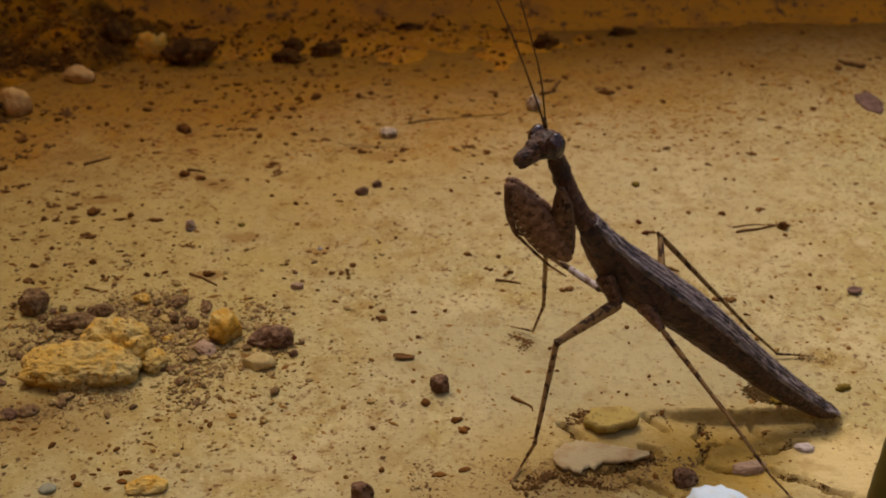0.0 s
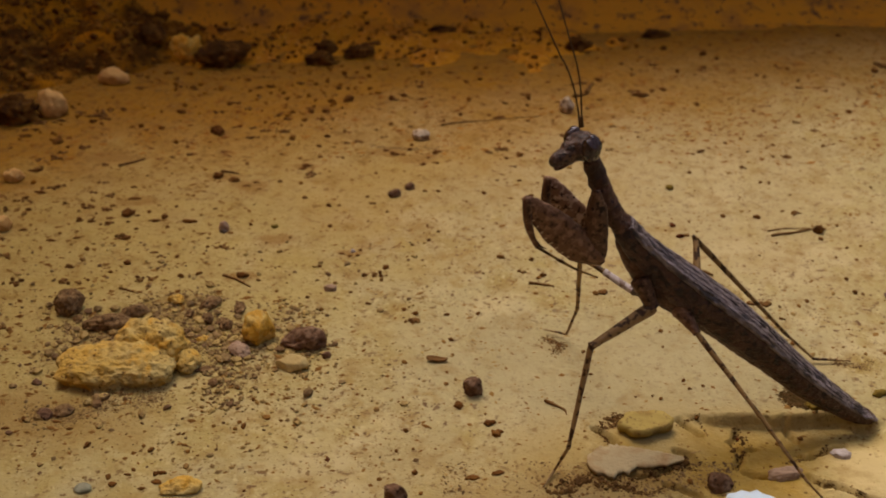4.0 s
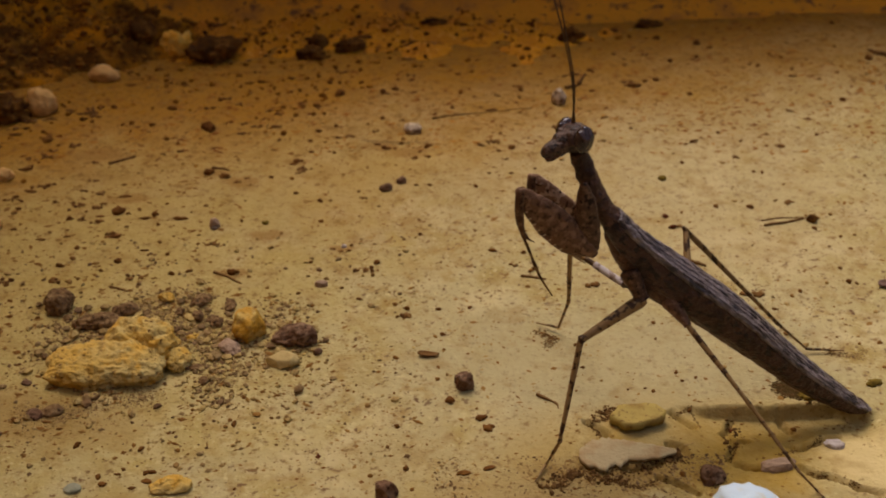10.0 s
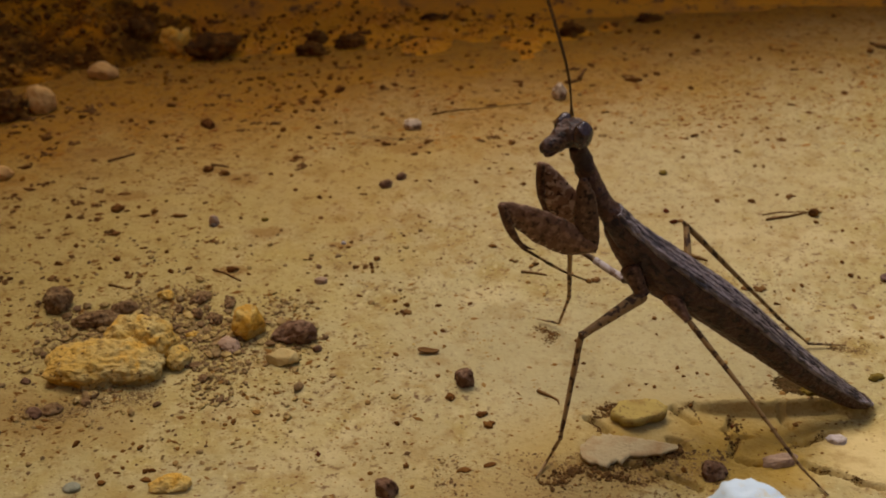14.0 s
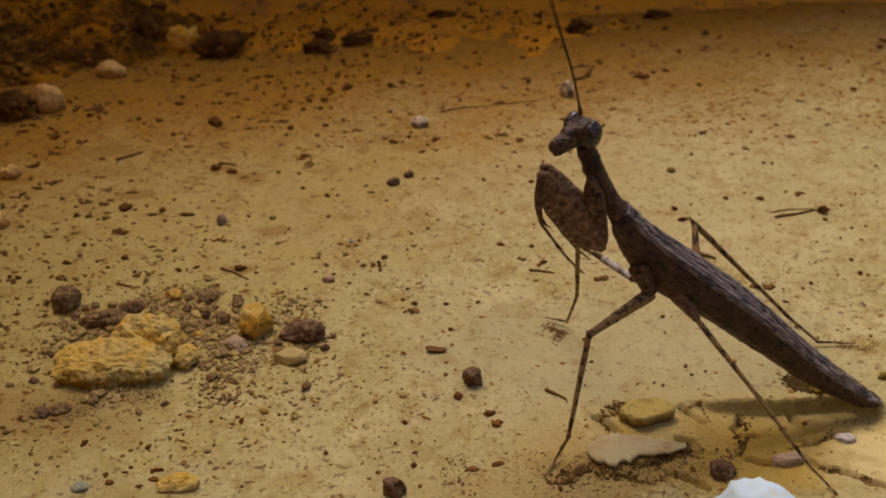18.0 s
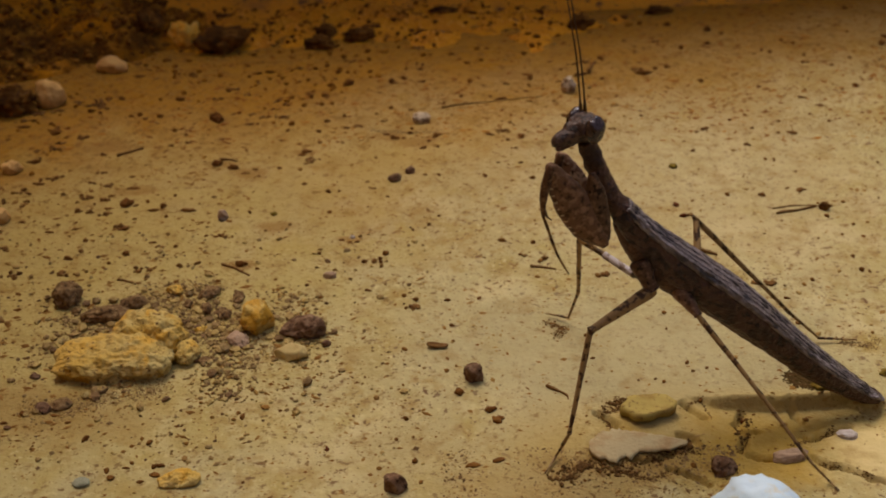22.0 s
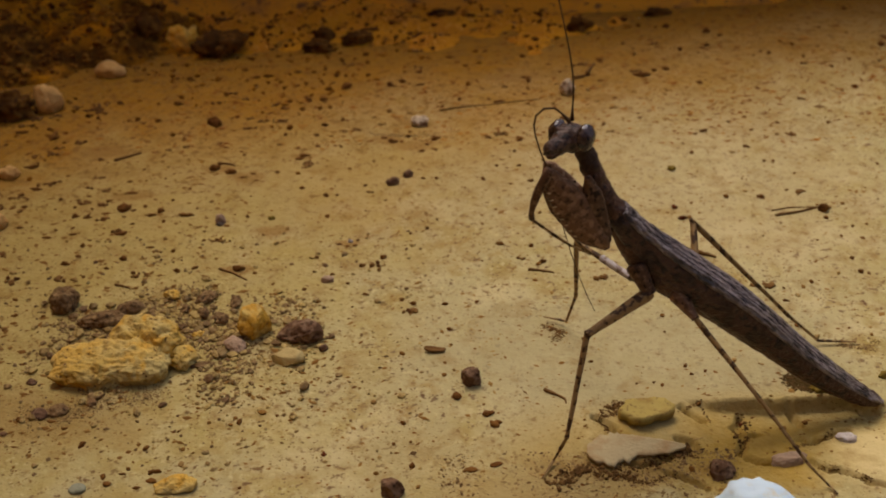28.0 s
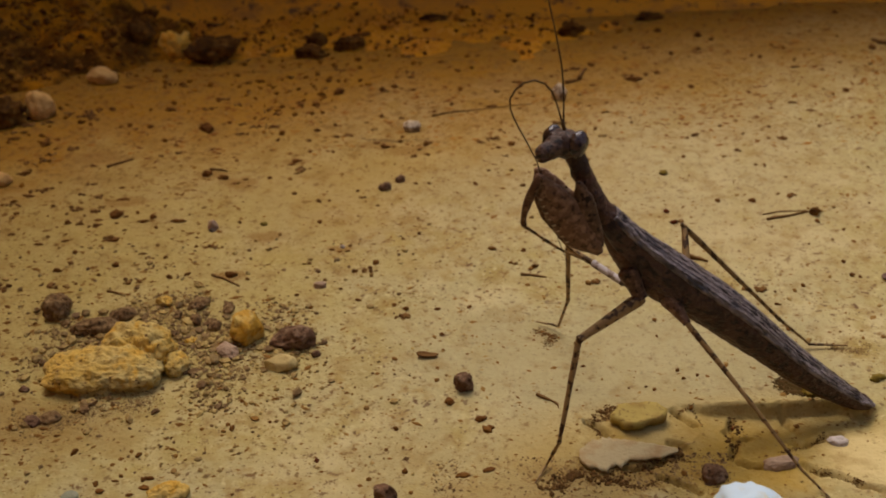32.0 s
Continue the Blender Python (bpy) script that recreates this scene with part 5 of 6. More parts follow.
scrap(-54.1, 205.7, 1.23, 0.92)
scrap(-52.8, 196.8, 2.38, 1.19)
scrap(-43.4, 197.1, 1.98, 0.99)
scrap(-62.5, 188.6, 0.96, 0.52)
scrap(-34.3, 201.1, 1.01, 1.11)
scrap(-30.1, 198.0, 1.99, 1.07)
scrap(-32.1, 197.5, 1.99, 0.99)
scrap(-31.7, 194.2, 0.78, 0.86)
scrap(-30.4, 188.3, 0.48, 0.52)
scrap(-24.5, 193.5, 0.88, 0.62)
scrap(-20.2, 198.2, 0.80, 0.45)
scrap(-25.4, 186.3, 0.76, 0.43)
scrap(-15.1, 204.8, 0.82, 0.90)
scrap(-6.1, 198.6, 0.80, 0.54)
scrap(-5.2, 193.7, 0.78, 0.53)
scrap(-3.2, 192.9, 1.37, 0.68)
scrap(-4.8, 182.5, 0.93, 0.67)
scrap(1.7, 205.1, 1.43, 0.74)
scrap(-2.1, 204.9, 1.02, 0.55)
scrap(2.6, 188.3, 0.77, 0.52)
scrap(-12.5, 214.1, 3.18, 1.59)
scrap(-3.5, 214.4, 2.12, 1.14)
scrap(-35.2, 218.3, 1.29, 0.97)
scrap(-32.0, 218.4, 2.15, 1.07)
scrap(-24.5, 225.3, 1.32, 0.79)
scrap(-20.6, 231.1, 2.47, 1.24)
scrap(-34.7, 231.9, 3.38, 1.69)
scrap(-67.7, 178.5, 2.02, 1.01)
scrap(-62.0, 176.0, 1.82, 1.96)
scrap(-62.7, 166.2, 2.09, 1.10)
scrap(-60.1, 159.4, 1.85, 0.93)
scrap(-60.3, 154.2, 0.99, 0.89)
scrap(-50.5, 151.0, 1.46, 0.73)
scrap(-48.4, 155.7, 1.16, 0.58)
scrap(-44.0, 152.7, 0.82, 0.59)
scrap(-45.1, 150.9, 0.65, 0.44)
scrap(-47.9, 152.1, 1.47, 0.73)
scrap(-45.5, 157.7, 2.01, 1.00)
scrap(-46.5, 161.3, 1.19, 0.61)
scrap(-50.8, 162.7, 0.68, 0.46)
scrap(-52.1, 162.5, 0.68, 0.34)
scrap(-41.2, 151.1, 1.78, 0.89)
scrap(-36.3, 150.8, 2.43, 1.21)
scrap(-35.4, 159.8, 0.85, 0.42)
scrap(-36.6, 167.4, 0.79, 0.39)
scrap(-40.2, 163.4, 0.52, 0.39)
scrap(-41.5, 165.6, 0.43, 0.48)
scrap(-43.5, 149.0, 0.80, 0.43)
scrap(-44.6, 146.2, 1.58, 0.79)
scrap(-48.6, 144.9, 0.63, 0.42)
scrap(-51.4, 146.5, 1.27, 0.63)
scrap(-54.8, 145.8, 1.42, 0.71)
scrap(-59.5, 148.5, 1.12, 0.56)
scrap(-32.8, 146.4, 0.55, 0.43)
scrap(-36.3, 146.2, 0.48, 0.43)
scrap(-33.8, 147.5, 0.64, 0.43)
scrap(-39.5, 142.5, 1.09, 0.54)
scrap(15.3, 195.8, 1.77, 1.06)
scrap(27.8, 193.3, 1.17, 0.70)
scrap(34.9, 195.2, 3.33, 1.66)
scrap(12.2, 163.3, 0.68, 0.62)
scrap(25.0, 186.9, 0.95, 0.51)
scrap(26.4, 185.7, 0.94, 0.51)
scrap(18.9, 184.9, 0.75, 0.51)
scrap(10.2, 185.9, 1.89, 0.94)
scrap(28.5, 173.5, 0.54, 0.40)
scrap(17.4, 189.8, 0.77, 0.52)
scrap(20.5, 192.6, 0.97, 0.52)
scrap(32.8, 188.8, 0.76, 0.43)
scrap(29.4, 186.6, 0.76, 0.68)
scrap(-21.6, 167.4, 1.30, 0.75)
scrap(-30.3, 96.4, 1.2, 0.9)
scrap(5.5, 106.3, 1.50, 1.20)
scrap(6.5, 104.9, 1.30, 1.00)
scrap(2.0, 109.4, 1.20, 1.00)
scrap(3.4, 97.5, 1.60, 1.10)
scrap(6.1, 98.2, 1.50, 0.90)
scrap(-29.9, 97.9, 1.1, 0.7)
scrap(-31.6, 95.4, 0.9, 0.7)
scrap(-33.5, 97.6, 0.8, 0.5)
scrap(-45.5, 107.6, 1.3, 0.8)
scrap(-43.6, 106.4, 1.1, 0.7)
scrap(-47.4, 106.8, 1.2, 0.6)
scrap(-41.8, 105.2, 0.8, 0.6)
scrap(-49.0, 105.2, 0.9, 0.5)
scrap(-20.5, 168.4, 1.10, 0.60)
scrap(-28.2, 163.0, 1.00, 0.60)
scrap(-29.6, 161.6, 1.20, 0.60)
scrap(-27.4, 160.9, 0.70, 0.50)
scrap(-7.2, 172.3, 1.30, 0.90)
scrap(-8.7, 173.8, 1.20, 0.80)
scrap(-5.9, 172.4, 0.70, 0.60)
scrap(-2.8, 169.3, 1.00, 0.90)
scrap(-1.9, 171.4, 0.80, 0.60)
scrap(-0.8, 169.8, 1.10, 0.60)
scrap(-0.4, 173.4, 1.30, 0.90)
scrap(-13.6, 142.7, 0.80, 0.70)
scrap(-12.6, 142.2, 0.80, 0.60)
scrap(-11.5, 142.3, 0.75, 0.65)
scrap(-11.2, 143.6, 0.65, 0.60)


# ---- fine grit: what nobody could count ----
def scatter(name, count, lo, hi, seed, region, label, flat=0.5, material=None, floor=gz, spin=0.5, line=None, wide=1.0, only=None):
    """One mesh of tiny uneven grains strewn over the ground."""
    rg = np.random.RandomState(seed)
    if flat < 0.5:
        octa = np.array([(1, 0, 0), (-1, 0, 0), (0, 1, 0), (0, -1, 0), (0, 0, 1), (0, 0, -1)], float)
        tri = np.array([(0, 2, 4), (2, 1, 4), (1, 3, 4), (3, 0, 4), (2, 0, 5), (1, 2, 5), (3, 1, 5), (0, 3, 5)])
    else:
        bm = bmesh.new()
        bmesh.ops.create_icosphere(bm, subdivisions=1, radius=1.0)
        bm.verts.index_update()
        octa = np.array([v.co[:] for v in bm.verts])
        tri = np.array([[v.index for v in f.verts] for f in bm.faces])
        bm.free()
    nv = len(octa)
    vs, fs, made = [], [], 0
    while made < count:
        if line:
            k = rg.randint(len(line) - 1)
            u = rg.rand()
            x = line[k][0] * (1 - u) + line[k + 1][0] * u + rg.normal(0, wide)
            y = line[k][1] * (1 - u) + line[k + 1][1] * u + rg.normal(0, wide)
        else:
            x, y = rg.uniform(region[0], region[1]), rg.uniform(region[2], region[3])
        thick = 0.5 + 0.5 * noise.noise(Vector((x / 16, y / 16, seed))) + 0.45 * noise.noise(Vector((x / 4, y / 4, seed + 2)))
        if rg.rand() > thick or (only and not only(x, y) and rg.rand() > 0.03):
            continue
        s = lo * (hi / lo) ** (rg.rand() ** 2.2)
        w = rg.normal(0, spin)
        long = rg.uniform(0.9, 2.6 if flat < 0.42 else 1.5)
        v = octa * rg.uniform(0.65, 1.3, (nv, 1)) * (s * long, s, s * flat)
        c, d = math.cos(w), math.sin(w)
        v = np.stack([v[:, 0] * c - v[:, 1] * d + x, v[:, 0] * d + v[:, 1] * c + y, v[:, 2] + floor(x, y) + s * flat * 0.5], 1)
        fs.append(tri + nv * made)
        vs.append(v)
        made += 1
    mesh = bpy.data.meshes.new(name)
    mesh.from_pydata((np.concatenate(vs) * MM).tolist(), [], np.concatenate(fs).tolist())
    mesh.materials.append(material or M_GRAIN)
    return tagged(new(name, mesh), label, "grit", kind="stuff")


scatter("fine_grit", 14500, 0.05, 0.21, 11, (-100, 112, 84, 236), "fine dark grit strewn over the paint", flat=0.35)
scatter("coarse_grit", 800, 0.14, 0.4, 12, (-100, 112, 84, 236), "coarser dark grit strewn over the paint", flat=0.6, spin=3)
scatter("red_dust", 9000, 0.08, 0.45, 14, (-100, 112, 170, 236), "red-brown dust and grit drifted towards the wall", flat=0.25, material=M_DUST)


scatter("loose_soil", 5200, 0.16, 0.75, 15, (-118, -40, 176, 250), "loose crumbs of dark soil on the heap", flat=0.8, material=M_CLODS, floor=top, spin=3, only=lambda x, y: heap_height(x, y) > 0.2)
scatter("bank_soil", 1000, 0.14, 0.6, 16, (-60, 70, 202, 236), "loose crumbs of soil on the bank", flat=0.8, material=M_CLODS, floor=top, spin=3, only=lambda x, y: bank_height(x, y) > 0.0)
scatter("soil_litter", 3800, 0.09, 0.42, 17, (-100, 20, 100, 225), "brown soil litter trodden over the paint", flat=0.3, material=M_LITTER, spin=0.7, only=lambda x, y: x + 0.35 * (y - 150) < -25)
scatter("foot_litter", 2200, 0.05, 0.24, 21, (0, 32, 88, 100), "brown soil litter trodden into the paint by the flakes", flat=0.4, material=M_DRIFT, spin=2)
scatter("thin_litter", 450, 0.10, 0.40, 18, (-20, 112, 95, 225), "thin brown soil litter on the paint", flat=0.22, material=M_LITTER, spin=0.7)
scatter("heap_fringe", 1000, 0.10, 0.6, 19, (-118, 10, 150, 236), "loose soil fallen from the heap on the paint", flat=0.6, material=M_CLODS, floor=top, spin=3, only=lambda x, y: x + 1.3 * (y - 200) > -55 and x < -0.8 * (205 - y))


def clumps(name, count, seed, region, where, label, material, wide=0.8):
    """One mesh of ragged little clumps, each of several grains that lie together."""
    rg = np.random.RandomState(seed)
    bm = bmesh.new()
    bmesh.ops.create_icosphere(bm, subdivisions=1, radius=1.0)
    bm.verts.index_update()
    shape = np.array([v.co[:] for v in bm.verts])
    tri = np.array([[v.index for v in f.verts] for f in bm.faces])
    bm.free()
    vs, fs, made, n = [], [], 0, 0
    while made < count:
        x, y = rg.uniform(region[0], region[1]), rg.uniform(region[2], region[3])
        if rg.rand() > where(x, y):
            continue
        made += 1
        big = rg.uniform(0.35, 1.0) ** 1.5
        for g in range(3 + int(9 * big)):
            px, py = x + rg.normal(0, wide * big), y + rg.normal(0, 0.45 * wide * big)
            size = rg.uniform(0.12, 0.42) * (0.5 + 0.5 * big)
            v = shape * rg.uniform(0.6, 1.35, (len(shape), 1)) * (size * rg.uniform(0.8, 1.25), size, size * 0.75)
            vs.append(v + (px, py, top(px, py) + size * 0.35))
            fs.append(tri + len(shape) * n)
            n += 1
    mesh = bpy.data.meshes.new(name)
    mesh.from_pydata((np.concatenate(vs) * MM).tolist(), [], np.concatenate(fs).tolist())
    mesh.materials.append(material)
    return tagged(new(name, mesh), label, "soil", kind="stuff")


M_CLUMP = mat("ragged_soil", (0.1, 0.06, 0.03), 0.9, spec=0.06, vary=("island", ((0.10, 0.045, 0.018), (0.17, 0.08, 0.03), (0.24, 0.125, 0.045), (0.13, 0.06, 0.023), (0.30, 0.18, 0.07))))
clumps("soil_clumps", 140, 71, (-78, 20, 118, 222), lambda x, y: smooth((10 - x + 0.35 * (y - 150)) / 60) * (0.5 + noise.noise(Vector((x / 9, y / 9, 3)))), "ragged brown clumps of soil strewn over the paint", M_CLUMP)
clumps("thin_clumps", 45, 72, (0, 105, 128, 222), lambda x, y: 0.6 + 0.4 * noise.noise(Vector((x / 9, y / 9, 8))), "small ragged clumps of soil on the clean paint", M_CLUMP, wide=0.5)
GX, GY = -33.2, 121.7


def round_stones(x, y):
    r = math.hypot((x - GX) / 21, (y - GY) / 12.5) + 0.6 * noise.noise(Vector((x / 7, y / 7, 6)))
    return rnd.random() > r * 1.05


scatter("grit_drift", 5200, 0.07, 0.34, 13, (GX - 34, GX + 32, GY - 24, GY + 24), "drift of grit round the ochre stones", flat=0.48, material=M_DRIFT, spin=2, only=round_stones)
scatter("ochre_lumps", 1100, 0.14, 0.48, 20, (GX - 34, GX + 32, GY - 24, GY + 24), "small ochre and brown lumps broken off the plaster", flat=0.62, material=M_LUMPS, spin=3, only=round_stones)

scatter("plaster_crumbs", 420, 0.22, 0.75, 23, (GX - 22, GX + 20, GY - 16, GY + 14), "crumbs of ochre plaster between the stones", flat=0.75, material=M_LUMPS, spin=3, only=round_stones)

# soil caught in cracks and under loose paint
# in the cracks the dark grains also carry the shadow between the edges
for seed, count, wide, line in (
        (31, 260, 0.35, [(18.8, 102.8), (17.5, 105.2), (20.5, 106.1)]),
        (32, 200, 0.28, [(18.5, 97.2), (21.6, 97.8), (24.9, 99.5), (27.5, 98.7)]),
        (33, 150, 0.25, [(19.5, 95.5), (21.8, 94.8), (25.0, 96.3)]),
        (34, 170, 0.3, [(32.4, 103.3), (33.5, 101.9), (32.2, 99.1)]),
        (35, 150, 0.25, [(37.6, 100.0), (40.6, 101.1), (43.4, 103.3)]),
        (36, 150, 0.25, [(40.3, 97.4), (42.9, 95.8), (44.9, 94.8)]),
        (37, 90, 0.2, [(27.0, 106.4), (29.5, 108.1), (30.2, 104.2)]),
        (38, 160, 0.35, [(12.8, 122.9), (15.1, 121.7), (13.9, 119.9)]),
        (39, 700, 0.9, [(-46.9, 108.1), (-42.6, 106.8), (-38.7, 109.4), (-31.8, 110.5)]),
        (40, 620, 1.1, [(-44.3, 124.1), (-39.4, 127.8), (-32.9, 127.8), (-25.8, 124.1)]),
        (41, 160, 0.4, [(-11.3, 175.5), (-4.9, 174.2), (0.1, 174.7)]),
        (42, 140, 0.35, [(47.8, 118.2), (50.9, 117.1), (52.6, 118.2)])):
    scatter("soil_streak", int(count * (2.4 if seed < 38 else 4)), 0.03, 0.13, seed, None, "streak of dark soil caught in the paint", flat=0.5, material=M_DRIFT if 38 < seed < 43 else M_STREAK, spin=2, line=line, wide=wide * (0.5 if seed < 38 else 1))

scatter("trodden_soil", 520, 0.08, 0.34, 51, None, "dark brown soil trodden in below the paint flake", flat=0.6, material=M_STREAK, spin=2, line=[(11.7, 95.0), (15.4, 97.1), (19.5, 95.9), (23.4, 98.3), (26.8, 100.1)], wide=0.5)
scatter("step_soil", 80, 0.08, 0.28, 52, None, "dark soil caught on the worn paint step", flat=0.5, material=M_STREAK, spin=2, line=[(33.8, 106.8), (34.0, 103.9), (32.4, 100.4)], wide=0.3)
scatter("chip_soil", 130, 0.08, 0.30, 53, None, "dark soil gathered beside the paint chip", flat=0.6, material=M_STREAK, spin=2, line=[(18.6, 106.4), (20.0, 107.4), (20.9, 107.0)], wide=0.5)
# the shadow under the abdomen, laid down as dark grains
scatter("damp_soil", 2600, 0.07, 0.22, 44, None, "dark grains standing for the shadow under the insect", flat=0.5, material=M_SHADE, spin=2, line=[(41.0, 111.2), (42.6, 110.8), (45.6, 109.6)], wide=0.75)

# ---- how the insect moves ----
HEAD_ROWS = [
    (0, 13.68, 34.68, 24, 2, -9),
    (6, 13.80, 34.80, 24, 4, -9),
    (9, 14.24, 34.86, 24, 5, -9),
    (13, 14.20, 34.82, 24, 6, -9),
    (19, 14.42, 34.76, 24, 6, -9),
    (22.3, 14.56, 34.80, 24, 7, -9),
    (22.6, 14.70, 34.78, 28, 8, -10),
    (22.9, 14.52, 34.42, 45, 12, -13),
    (23.5, 14.18, 34.28, 42, 14, -14),
    (24, 13.75, 34.16, 38, 16, -13),
    (25, 13.45, 34.02, 38, 17, -12),
    (25.5, 13.47, 34.05, 38, 17, -12),
    (27.5, 13.62, 33.88, 41, 19, -11),
    (28, 13.62, 34.03, 41, 20, -11),
    (30, 13.64, 33.82, 38, 22, -10),
    (31, 13.98, 34.04, 37, 23, -10),
    (32, 13.86, 34.03, 37, 23, -10),
]

NEAR_ANGLES_1 = [
    (0, -83, 127.5, -82, -45),
    (1, -83, 128.5, -82, -46),
    (1.3, -83, 134.5, -80, -44),
    (1.5, -83, 134.5, -85, -55),
    (1.7, -132, 129.5, -97, -60),
    (1.9, -113, 127, -155, -135),
    (2, -86, 103, -140, -95),
    (2.1, -131, 111, -301, -212),
    (2.2, -137, 162, -155, -125),
    (2.3, -107, 155, -156, -146),
    (2.5, -96, 140, -126, -103),
    (2.7, -85, 133.5, -94, -60),
    (3, -87, 130.5, -82, -44),
    (3.5, -86, 137.5, -80, -33),
    (6, -85, 138, -74, -30),
    (8, -86, 138, -73, -31),
    (8.5, -86, 137, -76, -31),
    (8.7, -102, 137.5, -88, -62),
]
NEAR_ANGLES_2 = [
    (8.85, -138, 125, -101, -79),
    (8.93, -129, 167, -150, -117),
    (9, -116, 195, -150, -142),
    (9.05, -108, 195, -161, -141),
    (9.1, -98, 162, -150, -131),
    (9.2, -86, 132, -122, -87),
    (9.35, -84, 137.5, -93, -57),
    (9.5, -119, 138.5, -100, -45),
    (9.7, -111, 170, -152, -131),
    (9.85, -87, 140, -89, -61),
    (10, -82, 136.5, -85, -68),
    (10.3, -82, 138, -77, -62),
    (10.5, -82, 152.5, -65, -34),
    (10.8, -83, 149.5, -66, -34),
    (11, -84, 123.5, -86, -65),
    (11.3, -100, 97, -150, -122),
    (11.4, -132, 112, -120, -101),
    (11.5, -140, 191, -150, -137),
]
NEAR_ANGLES_3 = [
    (11.6, -98, 161, -148, -125),
    (11.8, -84, 122.5, -93, -89),
    (12, -82, 123.5, -99, -74),
    (12.3, -82, 125.5, -93, -66),
    (12.6, -84, 149.5, -68, -36),
    (13, -82, 152.5, -64, -35),
    (13.4, -81, 140, -77, -37),
    (14, -82, 151.5, -67, -33),
    (14.3, -89, 138.5, -83, -49),
    (14.5, -122, 113, -127, -99),
    (14.7, -136, 186, -153, -131),
    (14.95, -86, 126.5, -95, -80),
    (15.5, -83, 146, -69, -34),
    (16.5, -81, 126.5, -88, -53),
    (16.8, -82, 142, -71, -36),
    (17, -84, 150.5, -62, -30),
    (17.5, -83, 149.5, -66, -32),
    (17.8, -82, 131.5, -86, -49),
]
NEAR_ANGLES_4 = [
    (18, -81, 126.5, -90, -55),
    (18.5, -82, 128.5, -88, -51),
    (19, -81, 126.5, -89, -49),
    (20, -80, 130.5, -82, -53),
    (20.6, -79, 134.5, -85, -48),
    (20.8, -79, 131.5, -85, -49),
    (21, -93, 113, -101, -49),
    (21.2, -141, 142, -120, -90),
    (21.35, -94, 148, -137, -90),
    (21.5, -86, 134.5, -95, -69),
    (21.8, -82, 124.5, -91, -78),
    (22, -80, 122.5, -97, -70),
    (22.3, -80, 127.5, -95, -66),
    (22.5, -82, 131, -114, -89),
    (22.7, -98, 121, -106, -70),
    (22.9, -100, 125.5, -102, -60),
    (23, -91, 127.5, -95, -50),
    (23.2, -85, 133.5, -92, -41),
]
NEAR_ANGLES_5 = [
    (23.5, -79, 122.8, -102.5, -35.5),
    (24, -80, 121.8, -102.5, -29.5),
    (25, -78, 120.8, -105.5, -26.5),
    (25.5, -78, 121.8, -106.5, -28.5),
    (27.5, -78, 124.8, -108.5, -36.5),
    (28, -76, 124.8, -108.5, -37.5),
    (30, -77, 125.8, -109.5, -37.5),
    (31, -76, 125.8, -109.5, -37.5),
    (32, -75, 125.8, -107.5, -36.5),
]
NEAR_ANGLES = NEAR_ANGLES_1 + NEAR_ANGLES_2 + NEAR_ANGLES_3 + NEAR_ANGLES_4 + NEAR_ANGLES_5
FAR_ANGLES_1 = [
    (0, -81, 129.5, -79, -48),
    (1, -81, 129, -81, -48),
    (1.5, -80, 132, -78, -37),
    (2, -79, 132, -77, -35),
    (2.5, -79, 133, -78, -36),
    (3, -85, 130, -81, -44),
    (3.5, -84, 126, -86, -41),
    (6, -83, 125, -89, -39),
    (8.5, -85, 125, -89, -41),
    (8.8, -81, 137, -76, -36),
    (9.2, -78, 137, -73, -28),
    (10, -80, 131, -86, -44),
    (11, -83, 123, -93, -52),
    (12, -80, 121, -93, -52),
    (12.6, -82, 122, -87, -47),
    (13, -80, 123, -82, -47),
    (14, -81, 123, -84, -45),
    (16.5, -79, 126, -86, -54),
]
FAR_ANGLES_2 = [
    (17, -80, 123, -83, -43),
    (18, -81, 126, -86, -53),
    (18.3, -85, 110, -118, -98),
    (18.5, -111, 110, -139, -122),
    (18.7, -120, 144, -149, -124),
    (18.9, -89, 122, -103, -69),
    (19, -81, 125, -87, -52),
    (19.3, -81, 112, -97, -55),
    (20, -79, 132.5, -79, -50),
    (20.6, -78, 116, -94, -54),
    (21, -80, 144, -70, -34),
    (21.3, -82, 137, -75, -38),
    (22, -79, 118, -92, -55),
    (22.7, -82, 137, -79, -38),
    (23, -85, 132, -80, -37),
    (23.5, -79, 122, -86, -51),
    (24, -80, 123, -86, -49),
    (25, -78, 122.5, -86, -49),
]
FAR_ANGLES_3 = [
    (28, -76, 126, -85, -52),
    (32, -75, 127, -85, -52),
]
FAR_ANGLES = FAR_ANGLES_1 + FAR_ANGLES_2 + FAR_ANGLES_3
NEAR_SHOULDER = Vector((15.31, 104.90, 30.78))
FAR_SHOULDER = Vector((15.93, 109.30, 28.63))

UPRIGHT_ANTENNA = {
    0: [(13.7, 36.4), (12.9, 41.6), (11.6, 46.2), (9.8, 51.7)],
    2: [(13.8, 36.4), (13.2, 40.3), (11.9, 46.1), (10.0, 52.2)],
    3: [(13.5, 36.9), (12.3, 42.1), (10.1, 46.7), (7.9, 51.2)],
    6: [(13.8, 36.2), (12.8, 40.4), (9.8, 47.1), (7.0, 53.1)],
    7: [(13.6, 36.9), (12.6, 42.6), (11.6, 46.5), (10.0, 51.4)],
    8: [(13.7, 37.0), (12.7, 42.3), (11.5, 46.1), (10.2, 51.1)],
    9: [(14.2, 36.4), (14.1, 40.4), (13.2, 45.0), (11.8, 51.1)],
    13: [(14.2, 36.6), (13.9, 40.5), (12.9, 44.6), (11.1, 50.7)],
}
